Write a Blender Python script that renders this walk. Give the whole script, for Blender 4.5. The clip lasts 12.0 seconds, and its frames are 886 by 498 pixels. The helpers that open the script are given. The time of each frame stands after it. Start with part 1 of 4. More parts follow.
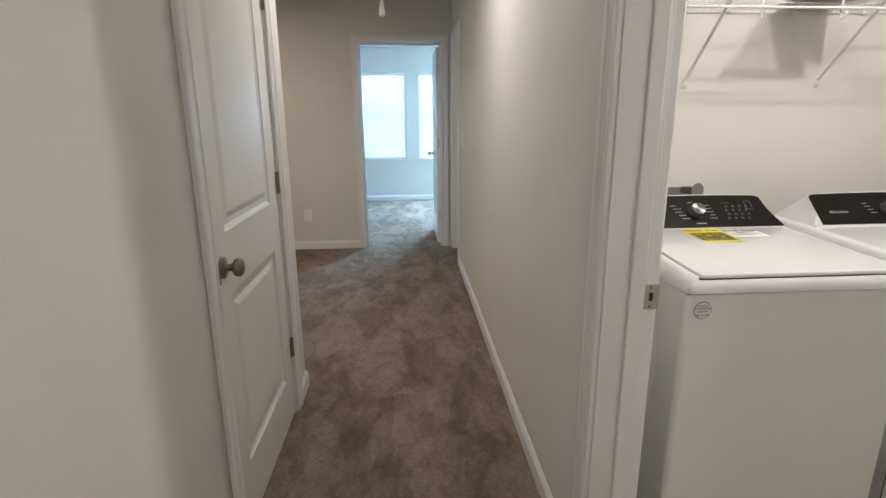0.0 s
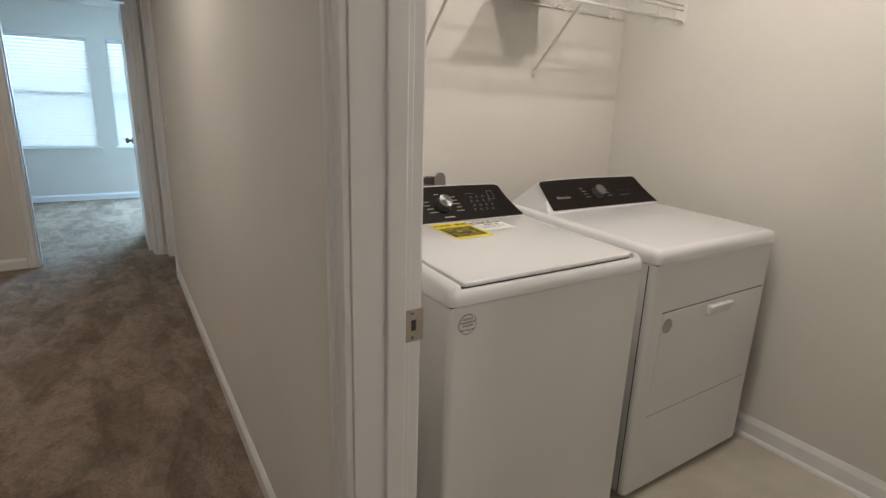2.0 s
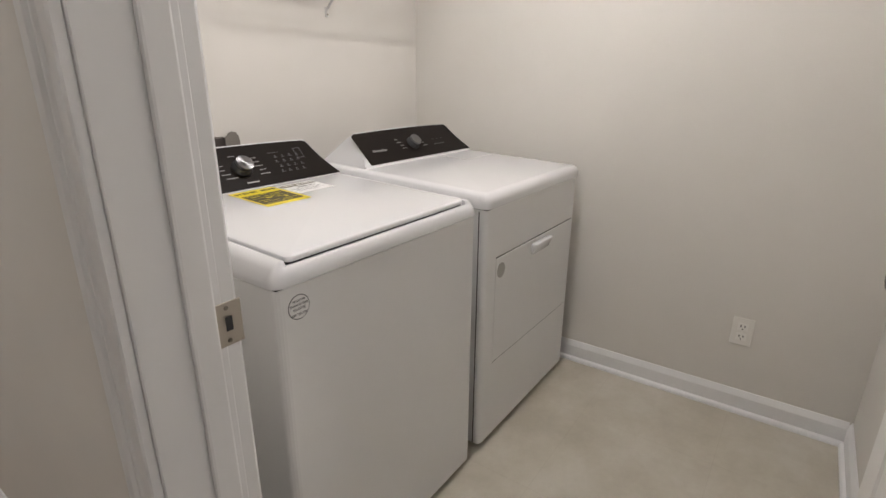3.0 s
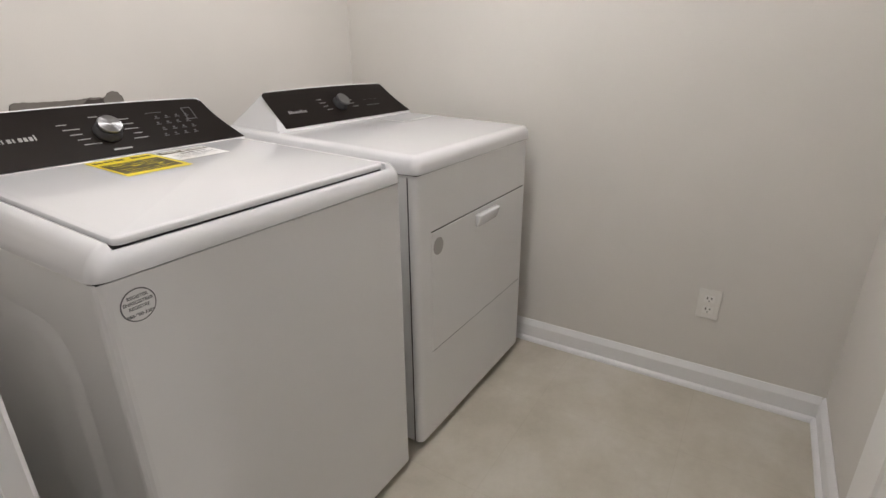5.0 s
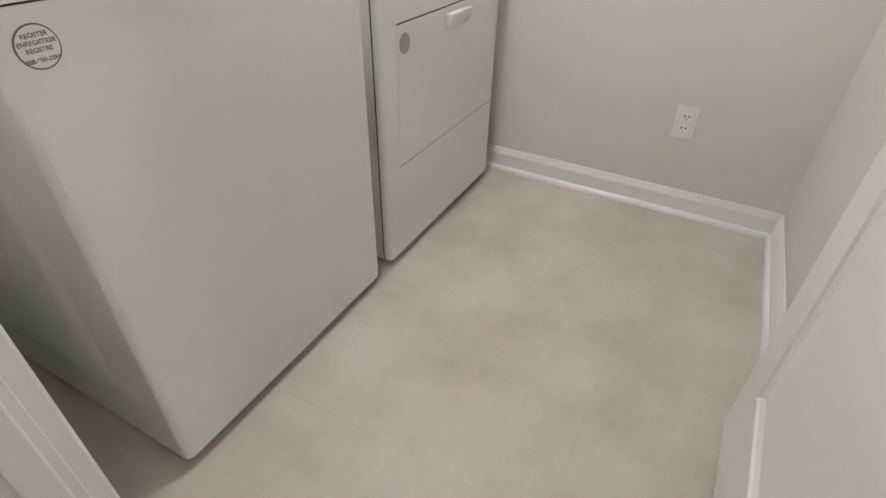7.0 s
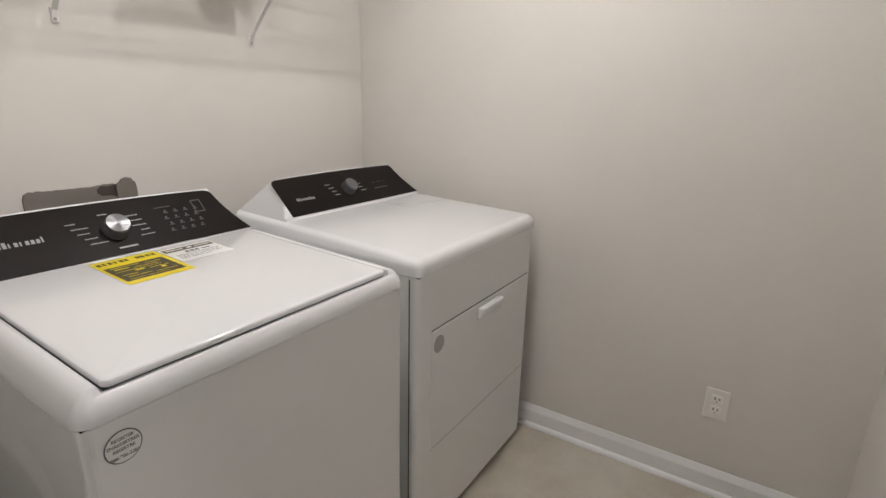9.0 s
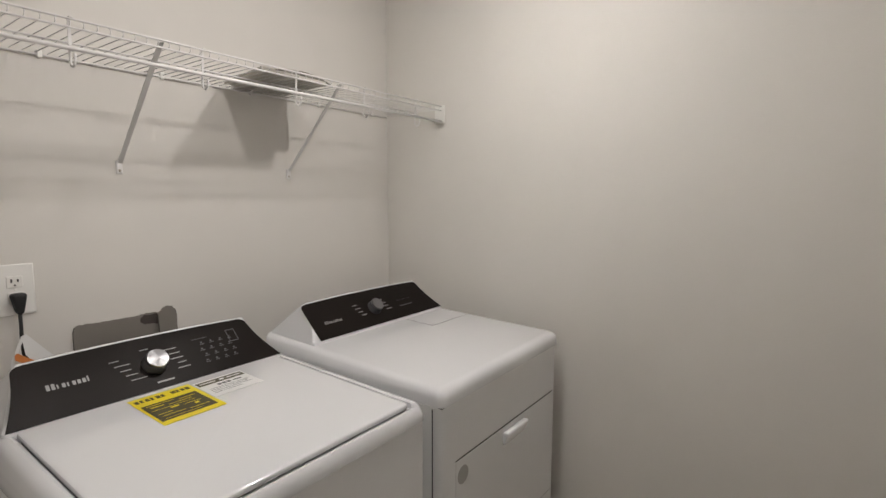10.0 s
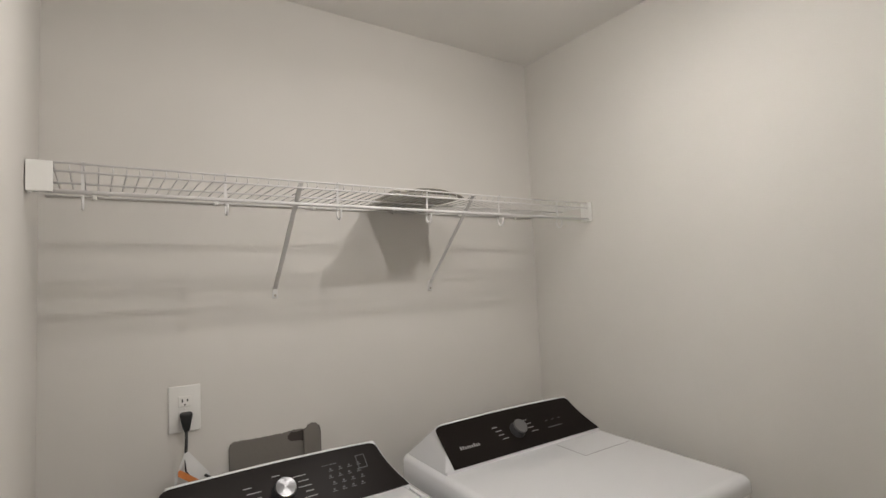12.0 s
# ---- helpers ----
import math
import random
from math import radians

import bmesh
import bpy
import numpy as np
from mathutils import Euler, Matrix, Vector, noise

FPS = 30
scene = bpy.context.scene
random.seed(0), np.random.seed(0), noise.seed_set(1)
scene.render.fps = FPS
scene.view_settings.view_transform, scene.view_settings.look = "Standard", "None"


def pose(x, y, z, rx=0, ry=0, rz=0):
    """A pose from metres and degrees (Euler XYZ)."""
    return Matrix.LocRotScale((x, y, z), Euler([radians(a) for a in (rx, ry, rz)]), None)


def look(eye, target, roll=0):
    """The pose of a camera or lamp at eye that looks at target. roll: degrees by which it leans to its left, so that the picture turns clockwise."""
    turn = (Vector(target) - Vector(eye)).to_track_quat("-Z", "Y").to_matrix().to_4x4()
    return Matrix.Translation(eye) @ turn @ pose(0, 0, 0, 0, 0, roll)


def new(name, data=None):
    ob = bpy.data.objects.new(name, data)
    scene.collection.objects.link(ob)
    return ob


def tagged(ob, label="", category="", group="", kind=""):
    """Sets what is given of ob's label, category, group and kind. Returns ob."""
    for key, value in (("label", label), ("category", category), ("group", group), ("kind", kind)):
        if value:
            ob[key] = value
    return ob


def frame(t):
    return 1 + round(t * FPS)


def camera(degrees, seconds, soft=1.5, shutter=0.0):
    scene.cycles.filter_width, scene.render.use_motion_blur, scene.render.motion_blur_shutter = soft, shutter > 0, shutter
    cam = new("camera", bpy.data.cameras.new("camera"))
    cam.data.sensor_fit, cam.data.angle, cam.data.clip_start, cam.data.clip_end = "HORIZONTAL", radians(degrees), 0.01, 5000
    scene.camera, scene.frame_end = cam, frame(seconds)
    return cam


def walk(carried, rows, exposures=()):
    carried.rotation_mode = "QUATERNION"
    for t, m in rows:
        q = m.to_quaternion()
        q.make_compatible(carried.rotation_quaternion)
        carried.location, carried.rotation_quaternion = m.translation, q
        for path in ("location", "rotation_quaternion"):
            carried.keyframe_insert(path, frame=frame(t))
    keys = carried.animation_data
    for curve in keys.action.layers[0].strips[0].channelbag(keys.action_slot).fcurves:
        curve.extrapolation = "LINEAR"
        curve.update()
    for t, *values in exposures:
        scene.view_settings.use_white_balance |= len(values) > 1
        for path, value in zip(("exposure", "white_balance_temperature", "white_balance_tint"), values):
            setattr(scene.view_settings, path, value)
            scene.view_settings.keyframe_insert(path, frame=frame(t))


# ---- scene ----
cam = camera(82.0, 12.0)
PATH = [
    (0, (-0.074, -0.14, 1.333), (0.058, 1.793, 0.838), -0.4),
    (0.5, (-0.109, -0.098, 1.331), (0.116, 1.825, 0.832), -0.4),
    (1, (-0.086, -0.013, 1.31), (0.401, 1.86, 0.805), 0.1),
    (1.5, (0.027, 0.131, 1.3), (0.813, 1.897, 0.784), 0.5),
    (2, (0.08, 0.235, 1.291), (1.125, 1.859, 0.773), 1.9),
    (2.5, (0.095, 0.349, 1.259), (1.48, 1.691, 0.729), 1.4),
    (3, (0.166, 0.395, 1.228), (1.715, 1.491, 0.595), 0.4),
    (3.2, (0.235, 0.382, 1.23), (1.778, 1.48, 0.587), -0.4),
    (4.8, (0.406, 0.413, 1.162), (2.005, 1.422, 0.51), -0.4),
    (5, (0.407, 0.415, 1.147), (1.991, 1.403, 0.43), -0.4),
    (5.5, (0.418, 0.409, 1.05), (1.92, 1.291, 0.068), -0.0),
    (6, (0.405, 0.433, 0.975), (1.846, 1.176, -0.198), 1.3),
    (6.5, (0.402, 0.429, 0.961), (1.811, 1.143, -0.265), 1.5),
    (8.3, (0.45, 0.437, 1.164), (2.0, 1.368, 0.309), 0.9),
    (8.5, (0.453, 0.434, 1.189), (2.017, 1.399, 0.401), 0.7),
    (9, (0.461, 0.436, 1.284), (2.076, 1.477, 0.73), 1.4),
    (9.5, (0.456, 0.427, 1.352), (2.074, 1.536, 0.957), 0.7),
    (10, (0.442, 0.41, 1.396), (2.052, 1.577, 1.183), 0.1),
    (10.5, (0.479, 0.398, 1.434), (2.064, 1.614, 1.351), -0.6),
    (11, (0.518, 0.403, 1.456), (1.971, 1.777, 1.458), -2.5),
    (11.5, (0.559, 0.419, 1.486), (1.834, 1.957, 1.578), -3.1),
    (12, (0.622, 0.392, 1.476), (1.75, 2.039, 1.611), -2.5),
]
EXPOSURES = [(0, 0.02, 6550, 7), (1, 0.02, 6550, 7), (1.5, -0.10, 6650, 8), (2, -0.42, 7000, 9), (2.5, -0.36, 8000, 10), (3.0, -0.08, 6450, 10), (5, -0.02, 6300, 10), (5.5, 0.22, 6300, 10), (6.5, 0.40, 6250, 10), (8.5, 0.0, 6350, 10), (9.5, -0.42, 6420, 9), (10.5, -0.64, 6480, 9), (12, -0.69, 6500, 8)]
walk(cam, [(t, look(eye, target, roll)) for t, eye, target, roll in PATH], EXPOSURES)

# ---- world and lights ----
world = bpy.data.worlds.new("world")
scene.world = world
world.use_nodes = True
wn = world.node_tree
sky = wn.nodes.new("ShaderNodeTexSky")
sky.sky_type, sky.sun_disc = "NISHITA", False
sky.sun_elevation, sky.sun_rotation = radians(48), radians(150)
wn.links.new(sky.outputs[0], wn.nodes["Background"].inputs[0])
wn.nodes["Background"].inputs[1].default_value = 0.15


def lamp(name, kind, m, energy, colour, **settings):
    data = bpy.data.lights.new(name, kind)
    data.energy, data.color = energy, colour
    for key, value in settings.items():
        setattr(data, key, value)
    ob = new(name, data)
    ob.matrix_world = m
    return ob


lamp("sun", "SUN", look((0, 0, 0), (0.3, 0.55, -0.7)), 2.0, (1.0, 0.95, 0.88), angle=radians(0.5))
WARM = (1.0, 0.94, 0.905)
LAUNDRY_LAMPS = ((1.02, 1.03), (1.58, 1.11))
for (x, y), share in zip(LAUNDRY_LAMPS, (0.98, 1.02)):
    lamp("laundry_disc_light", "AREA", pose(x, y, 2.294), 6.2 * share, WARM, shape="DISK", size=0.07)
    lamp("laundry_bulb_light", "POINT", pose(x, y, 2.275), 8.4 * share, WARM, shadow_soft_size=0.014)
lamp("hall_disc_light", "AREA", pose(-0.12, 2.35, 2.385), 12.0, WARM, shape="DISK", size=0.14)
# unseen fill lamp added behind the camera to brighten the near hall
lamp("entry_fill_light", "AREA", pose(-0.12, -0.85, 2.385), 8.6, WARM, shape="DISK", size=0.14)
lamp("landing_disc_light", "AREA", pose(-1.7, 3.7, 2.385), 18.0, (1.0, 0.84, 0.68), shape="DISK", size=0.14)
# added inside the bedroom, out of view, to stand for the windows' daylight
lamp("window_daylight", "AREA", pose(1.12, 8.44, 1.38, -90 + 20, 0, 0), 460.0, (0.38, 0.66, 1.0), shape="RECTANGLE", size=0.9, size_y=1.3)

# ---- materials ----


def material(name, colour, rough=0.5, metal=0.0, spec=0.5, coat=0.0):
    m = bpy.data.materials.new(name)
    m.use_nodes = True
    b = m.node_tree.nodes["Principled BSDF"]
    b.inputs["Base Color"].default_value = (*colour, 1)
    b.inputs["Roughness"].default_value = rough
    b.inputs["Metallic"].default_value = metal
    b.inputs["Specular IOR Level"].default_value = spec
    b.inputs["Coat Weight"].default_value = coat
    b.inputs["Coat Roughness"].default_value = 0.08
    return m


def noise_node(m, scale, detail=4.0, rough=0.6, stretch=None, warp=0.0):
    t = m.node_tree
    n = t.nodes.new("ShaderNodeTexNoise")
    n.inputs["Scale"].default_value, n.inputs["Detail"].default_value = scale, detail
    n.inputs["Roughness"].default_value = rough
    g = t.nodes.new("ShaderNodeNewGeometry")
    if stretch:
        mp = t.nodes.new("ShaderNodeMapping")
        mp.inputs["Scale"].default_value = stretch
        t.links.new(g.outputs["Position"], mp.inputs[0])
        t.links.new(mp.outputs[0], n.inputs["Vector"])
    else:
        t.links.new(g.outputs["Position"], n.inputs["Vector"])
    n.inputs["Distortion"].default_value = warp
    return n


def ramp(m, source, stops):
    r = m.node_tree.nodes.new("ShaderNodeValToRGB")
    while len(r.color_ramp.elements) < len(stops):
        r.color_ramp.elements.new(0.5)
    for e, (p, c) in zip(r.color_ramp.elements, stops):
        e.position, e.color = p, (*c, 1)
    m.node_tree.links.new(source, r.inputs[0])
    return r


def mix(m, kind, fac, a, b):
    n = m.node_tree.nodes.new("ShaderNodeMix")
    n.data_type, n.blend_type = "RGBA", kind
    for sock, value in ((0, fac), (6, a), (7, b)):
        if isinstance(value, (int, float)):
            n.inputs[sock].default_value = value
        elif isinstance(value, tuple):
            n.inputs[sock].default_value = (*value, 1)
        else:
            m.node_tree.links.new(value, n.inputs[sock])
    return n.outputs[2]


def bump(m, height, strength, distance, onto=None):
    n = m.node_tree.nodes.new("ShaderNodeBump")
    n.inputs["Strength"].default_value, n.inputs["Distance"].default_value = strength, distance
    m.node_tree.links.new(height, n.inputs["Height"])
    if onto:
        m.node_tree.links.new(onto.outputs[0], n.inputs["Normal"])
    m.node_tree.links.new(n.outputs[0], m.node_tree.nodes["Principled BSDF"].inputs["Normal"])
    return n


def colour_in(m, socket):
    m.node_tree.links.new(socket, m.node_tree.nodes["Principled BSDF"].inputs["Base Color"])


def rough_in(m, source, lo, hi):
    n = m.node_tree.nodes.new("ShaderNodeMapRange")
    n.inputs["To Min"].default_value, n.inputs["To Max"].default_value = lo, hi
    m.node_tree.links.new(source, n.inputs[0])
    m.node_tree.links.new(n.outputs[0], m.node_tree.nodes["Principled BSDF"].inputs["Roughness"])


def painted(name, colour, rough, relief, scale=260.0, vary=0.03):
    m = material(name, colour, rough)
    big = noise_node(m, 1.7, 3.0)
    dark, light = [c * (1 - vary) for c in colour], [c * (1 + vary) for c in colour]
    colour_in(m, ramp(m, big.outputs[0], [(0.3, dark), (0.7, light)]).outputs[0])
    fine = noise_node(m, scale, 3.0)
    mid = noise_node(m, 14.0, 2.0)
    first = bump(m, mid.outputs[0], 0.12, 0.004)
    bump(m, fine.outputs[0], relief, 0.0012, first)
    rough_in(m, big.outputs[0], rough - 0.05, rough + 0.05)
    return m


WALL = painted("wall_paint", (0.665, 0.642, 0.605), 0.78, 0.25)
CEILING = painted("ceiling_paint", (0.74, 0.72, 0.69), 0.8, 0.45, 120.0)
TRIM = painted("trim_paint", (0.765, 0.768, 0.775), 0.33, 0.05, 60.0, 0.015)
DOOR = painted("door_paint", (0.76, 0.75, 0.73), 0.36, 0.12, 90.0, 0.015)
ENAMEL = material("white_enamel", (0.70, 0.705, 0.72), 0.14, 0, 0.5, 0.4)
ENAMEL_SIDE = painted("enamel_sheet", (0.725, 0.725, 0.725), 0.30, 0.04, 400.0, 0.01)
PANEL = material("dark_panel", (0.012, 0.009, 0.0078), 0.38, 0, 0.08)
PRINT = material("pale_print", (0.33, 0.33, 0.32), 0.5)
BLACK = material("black_rubber", (0.012, 0.012, 0.012), 0.55)
# plastic of the dials; in seams, gaps and holes its darkness stands for shade
SHADOWGAP = material("dark_plastic_and_gap_shade", (0.03, 0.03, 0.032), 0.6)
CHROME = material("spun_chrome", (0.21, 0.21, 0.215), 0.32, 1.0)
CHROME.node_tree.nodes["Principled BSDF"].inputs["Anisotropic"].default_value = 0.9
tang = CHROME.node_tree.nodes.new("ShaderNodeTangent")
tang.direction_type, tang.axis = "RADIAL", "Z"
CHROME.node_tree.links.new(tang.outputs[0], CHROME.node_tree.nodes["Principled BSDF"].inputs["Tangent"])
NICKEL = painted("aged_nickel", (0.26, 0.235, 0.20), 0.36, 0.15, 300.0, 0.15)
NICKEL.node_tree.nodes["Principled BSDF"].inputs["Metallic"].default_value = 1.0
SATIN = painted("satin_nickel", (0.50, 0.46, 0.40), 0.38, 0.1, 300.0, 0.08)
SATIN.node_tree.nodes["Principled BSDF"].inputs["Metallic"].default_value = 1.0
WIRE = material("white_vinyl_coat", (0.72, 0.71, 0.70), 0.35)
PLASTIC = material("white_plastic", (0.80, 0.79, 0.76), 0.3)
PLATE = material("ivory_cover_plate", (0.75, 0.735, 0.70), 0.35)
YELLOW = material("yellow_paper", (0.80, 0.66, 0.03), 0.4)
INK = material("dark_ink", (0.07, 0.06, 0.03), 0.5)
PAPER = material("white_paper", (0.78, 0.78, 0.77), 0.5)
# print colour, also painted into the dryer's narrow gaps as their shade
GREYINK_GAPSHADE = material("grey_ink_and_gap_shade", (0.12, 0.12, 0.13), 0.5)
FAINT = material("faint_print", (0.085, 0.087, 0.09), 0.5)
STICKER = material("silver_sticker", (0.34, 0.33, 0.32), 0.4)
ORANGE = material("orange_tag", (0.65, 0.22, 0.06), 0.5)
DRYWALL = painted("grey_drywall", (0.18, 0.165, 0.145), 0.8, 0.5, 60.0, 0.18)
GREYPAPER = painted("grey_paper", (0.52, 0.50, 0.46), 0.7, 0.2, 150.0, 0.08)
# dark colour that stands for shade in and beside the torn board
BOARD_SHADE = painted("torn_board_shade", (0.055, 0.045, 0.04), 0.85, 0.5, 200.0, 0.2)
BLIND = material("blind_slat", (0.80, 0.82, 0.84), 0.45)


def translucent(m, colour, share):
    """Lets a thin sheet pass part of the light through."""
    t = m.node_tree
    tl, mx = t.nodes.new("ShaderNodeBsdfTranslucent"), t.nodes.new("ShaderNodeMixShader")
    tl.inputs[0].default_value, mx.inputs[0].default_value = (*colour, 1), share
    t.links.new(t.nodes["Principled BSDF"].outputs[0], mx.inputs[1])
    t.links.new(tl.outputs[0], mx.inputs[2])
    t.links.new(mx.outputs[0], t.nodes["Material Output"].inputs[0])


translucent(BLIND, (0.75, 0.80, 0.85), 0.45)
translucent(GREYPAPER, (0.70, 0.67, 0.60), 0.36)

CARPET = material("carpet", (0.2, 0.15, 0.12), 0.95, 0, 0.1)
pile = noise_node(CARPET, 420.0, 2.0)
tuft = noise_node(CARPET, 90.0, 3.0, 0.7)
lay = noise_node(CARPET, 2.6, 8.0, 0.68, (1.5, 0.85, 1.0), 0.5)
crush = noise_node(CARPET, 15.0, 4.0, 0.65, (1.4, 0.8, 1.0), 0.6)
sweep_marks = noise_node(CARPET, 1.5, 3.0, 0.55, (2.4, 0.7, 1.0), 0.6)
base = ramp(CARPET, lay.outputs[0], [(0.41, (0.222, 0.170, 0.130)), (0.475, (0.258, 0.200, 0.156)), (0.51, (0.298, 0.236, 0.188)), (0.62, (0.335, 0.270, 0.218))])
c = mix(CARPET, "MULTIPLY", 0.6, base.outputs[0], ramp(CARPET, tuft.outputs[0], [(0.3, (0.62, 0.60, 0.59)), (0.65, (1.15, 1.15, 1.15))]).outputs[0])
c = mix(CARPET, "MULTIPLY", 0.5, c, ramp(CARPET, crush.outputs[0], [(0.40, (0.76, 0.75, 0.74)), (0.56, (1.1, 1.1, 1.1))]).outputs[0])
c = mix(CARPET, "MULTIPLY", 0.45, c, ramp(CARPET, sweep_marks.outputs[0], [(0.46, (0.72, 0.72, 0.72)), (0.50, (1.08, 1.08, 1.08))]).outputs[0])
colour_in(CARPET, c)
bump(CARPET, pile.outputs[0], 0.9, 0.006, bump(CARPET, tuft.outputs[0], 0.6, 0.008, bump(CARPET, lay.outputs[0], 0.35, 0.03)))

VINYL = material("vinyl_floor", (0.4, 0.36, 0.3), 0.38, 0, 0.4)
cloud = noise_node(VINYL, 3.2, 6.0, 0.6)
speck = noise_node(VINYL, 38.0, 4.0, 0.7)
base = ramp(VINYL, cloud.outputs[0], [(0.36, (0.43, 0.395, 0.325)), (0.5, (0.485, 0.452, 0.38)), (0.62, (0.53, 0.50, 0.435))])
c = mix(VINYL, "MULTIPLY", 0.16, base.outputs[0], ramp(VINYL, speck.outputs[0], [(0.3, (0.80, 0.79, 0.76)), (0.6, (1.04, 1.04, 1.04))]).outputs[0])
brick = VINYL.node_tree.nodes.new("ShaderNodeTexBrick")
geo = VINYL.node_tree.nodes.new("ShaderNodeNewGeometry")
VINYL.node_tree.links.new(geo.outputs["Position"], brick.inputs["Vector"])
brick.offset, brick.squash = 0.0, 1.0
for key, value in (("Scale", 1.0), ("Mortar Size", 0.002), ("Mortar Smooth", 0.6), ("Brick Width", 0.46), ("Row Height", 0.46)):
    brick.inputs[key].default_value = value
brick.inputs["Color1"].default_value = brick.inputs["Color2"].default_value = (1, 1, 1, 1)
brick.inputs["Mortar"].default_value = (0.945, 0.94, 0.93, 1)
colour_in(VINYL, mix(VINYL, "MULTIPLY", 1.0, c, brick.outputs[0]))
bump(VINYL, speck.outputs[0], 0.12, 0.001)

GLASS = material("window_glass", (1, 1, 1), 0.02)
GLASS.node_tree.nodes["Principled BSDF"].inputs["Transmission Weight"].default_value = 1.0
FROST = material("frosted_glass", (0.95, 0.93, 0.88), 0.4)
b = FROST.node_tree.nodes["Principled BSDF"]
b.inputs["Emission Color"].default_value, b.inputs["Emission Strength"].default_value = (1.0, 0.86, 0.68, 1), 2.0
OUTSIDE = material("bright_daylight_haze", (0, 0, 0), 1.0, 0, 0)
b = OUTSIDE.node_tree.nodes["Principled BSDF"]
haze = noise_node(OUTSIDE, 0.35, 3.0)
r = ramp(OUTSIDE, haze.outputs[0], [(0.4, (0.55, 0.82, 0.88)), (0.55, (0.85, 0.96, 1.0))])
OUTSIDE.node_tree.links.new(r.outputs[0], b.inputs["Emission Color"])
b.inputs["Emission Strength"].default_value = 27.0

# ---- mesh helpers ----


def mesh_of(bm, name, mats, smooth=False):
    me = bpy.data.meshes.new(name)
    bmesh.ops.recalc_face_normals(bm, faces=bm.faces[:])
    bm.to_mesh(me)
    bm.free()
    for m in (mats if isinstance(mats, (list, tuple)) else [mats]):
        me.materials.append(m)
    if smooth:
        for p in me.polygons:
            p.use_smooth = True
    return me


def part(name, bm, mats, parent=None, label="", smooth=False, kind=""):
    ob = new(name, mesh_of(bm, name, mats, smooth))
    if parent is not None:
        ob.parent = parent
    return tagged(ob, label, kind=kind)


def holder(name, place=(0, 0, 0), label="", category="", group="", kind=""):
    ob = new(name)
    ob.empty_display_size = 0.05
    ob.location = place
    return tagged(ob, label, category, group, kind)


def local(ob, parent):
    """Parent without moving: meshes are written in world metres."""
    ob.parent = parent
    ob.matrix_parent_inverse = Matrix.Translation(parent.location).inverted()
    return ob


def wpart(name, bm, mats, parent, label="", smooth=False, kind=""):
    ob = new(name, mesh_of(bm, name, mats, smooth))
    place = Vector((0, 0, 0))
    p = parent
    while p is not None:
        place = place + p.location
        p = p.parent
    ob.parent = parent
    ob.location = -place
    return tagged(ob, label, kind=kind)


def box(lo, hi, bevel=0.0, segments=2, bm=None, edges=None):
    own = bmesh.new()
    made = bmesh.ops.create_cube(own, size=1.0)["verts"]
    for v in made:
        v.co = Vector([lo[i] + (v.co[i] + 0.5) * (hi[i] - lo[i]) for i in range(3)])
    if bevel > 0:
        chosen = [e for e in own.edges if edges is None or edges(e.verts[0].co, e.verts[1].co)]
        bmesh.ops.bevel(own, geom=chosen, offset=bevel, segments=segments, profile=0.5, affect="EDGES", clamp_overlap=True)
    return join(bm, own)


def join(bm, own):
    if bm is None:
        return own
    me = bpy.data.meshes.new("scratch")
    own.to_mesh(me)
    own.free()
    bm.from_mesh(me)
    bpy.data.meshes.remove(me)
    return bm


def disc(bm, m, profile, n=32):
    """A turned shape: profile of (radius, height) round m's z axis."""
    bm = bm or bmesh.new()
    rings = []
    for r, h in profile:
        if r <= 1e-6:
            rings.append([bm.verts.new(m @ Vector((0, 0, h)))])
        else:
            rings.append([bm.verts.new(m @ Vector((r * math.cos(2 * math.pi * k / n), r * math.sin(2 * math.pi * k / n), h))) for k in range(n)])
    for a, b in zip(rings, rings[1:]):
        for k in range(n):
            quad = [a[k % len(a)], a[(k + 1) % len(a)], b[(k + 1) % len(b)], b[k % len(b)]]
            quad = [v for i, v in enumerate(quad) if v not in quad[:i]]
            if len(quad) > 2:
                bm.faces.new(quad)
    for ring in (rings[0], rings[-1]):
        if len(ring) > 2:
            bm.faces.new(ring)
    return bm


def crease(bm, degrees=34):
    """Marks the edges where two faces meet sharply, so that smooth shading stops there."""
    bm.normal_update()
    for e in bm.edges:
        e.smooth = len(e.link_faces) == 2 and e.calc_face_angle(0.0) < radians(degrees)
    return bm


def rounded_stack(x0, x1, y0, y1, r, profile, front=1.0, side_lift=0.0, rear=0.0, steps=6):
    """Rounded rectangles above one another: profile of (inset, height, lift of the sides). front and rear scale the inset there."""
    bm = bmesh.new()
    rings = []
    for inset, z, lift in profile:
        ring = []
        rr = max(r - 0.6 * inset, 0.004)
        for cx, cy, a0 in ((1, -1, -90), (1, 1, 0), (-1, 1, 90), (-1, -1, 180)):
            for k in range(steps + 1):
                a = radians(a0 + 90 * k / steps)
                c, sn = math.cos(a), math.sin(a)
                x = (x1 - inset - rr if cx > 0 else x0 + inset + rr) + rr * c
                y = (y0 + inset * front + rr if cy < 0 else y1 - inset * rear - rr) + rr * sn
                ring.append(bm.verts.new((x, y, z + side_lift * lift * abs(c) ** 1.5)))
        rings.append(ring)
    for p, q in zip(rings, rings[1:]):
        for k in range(len(p)):
            bm.faces.new((p[k], p[(k + 1) % len(p)], q[(k + 1) % len(p)], q[k]))
    bm.faces.new(rings[0])
    bm.faces.new(rings[-1])
    return bm


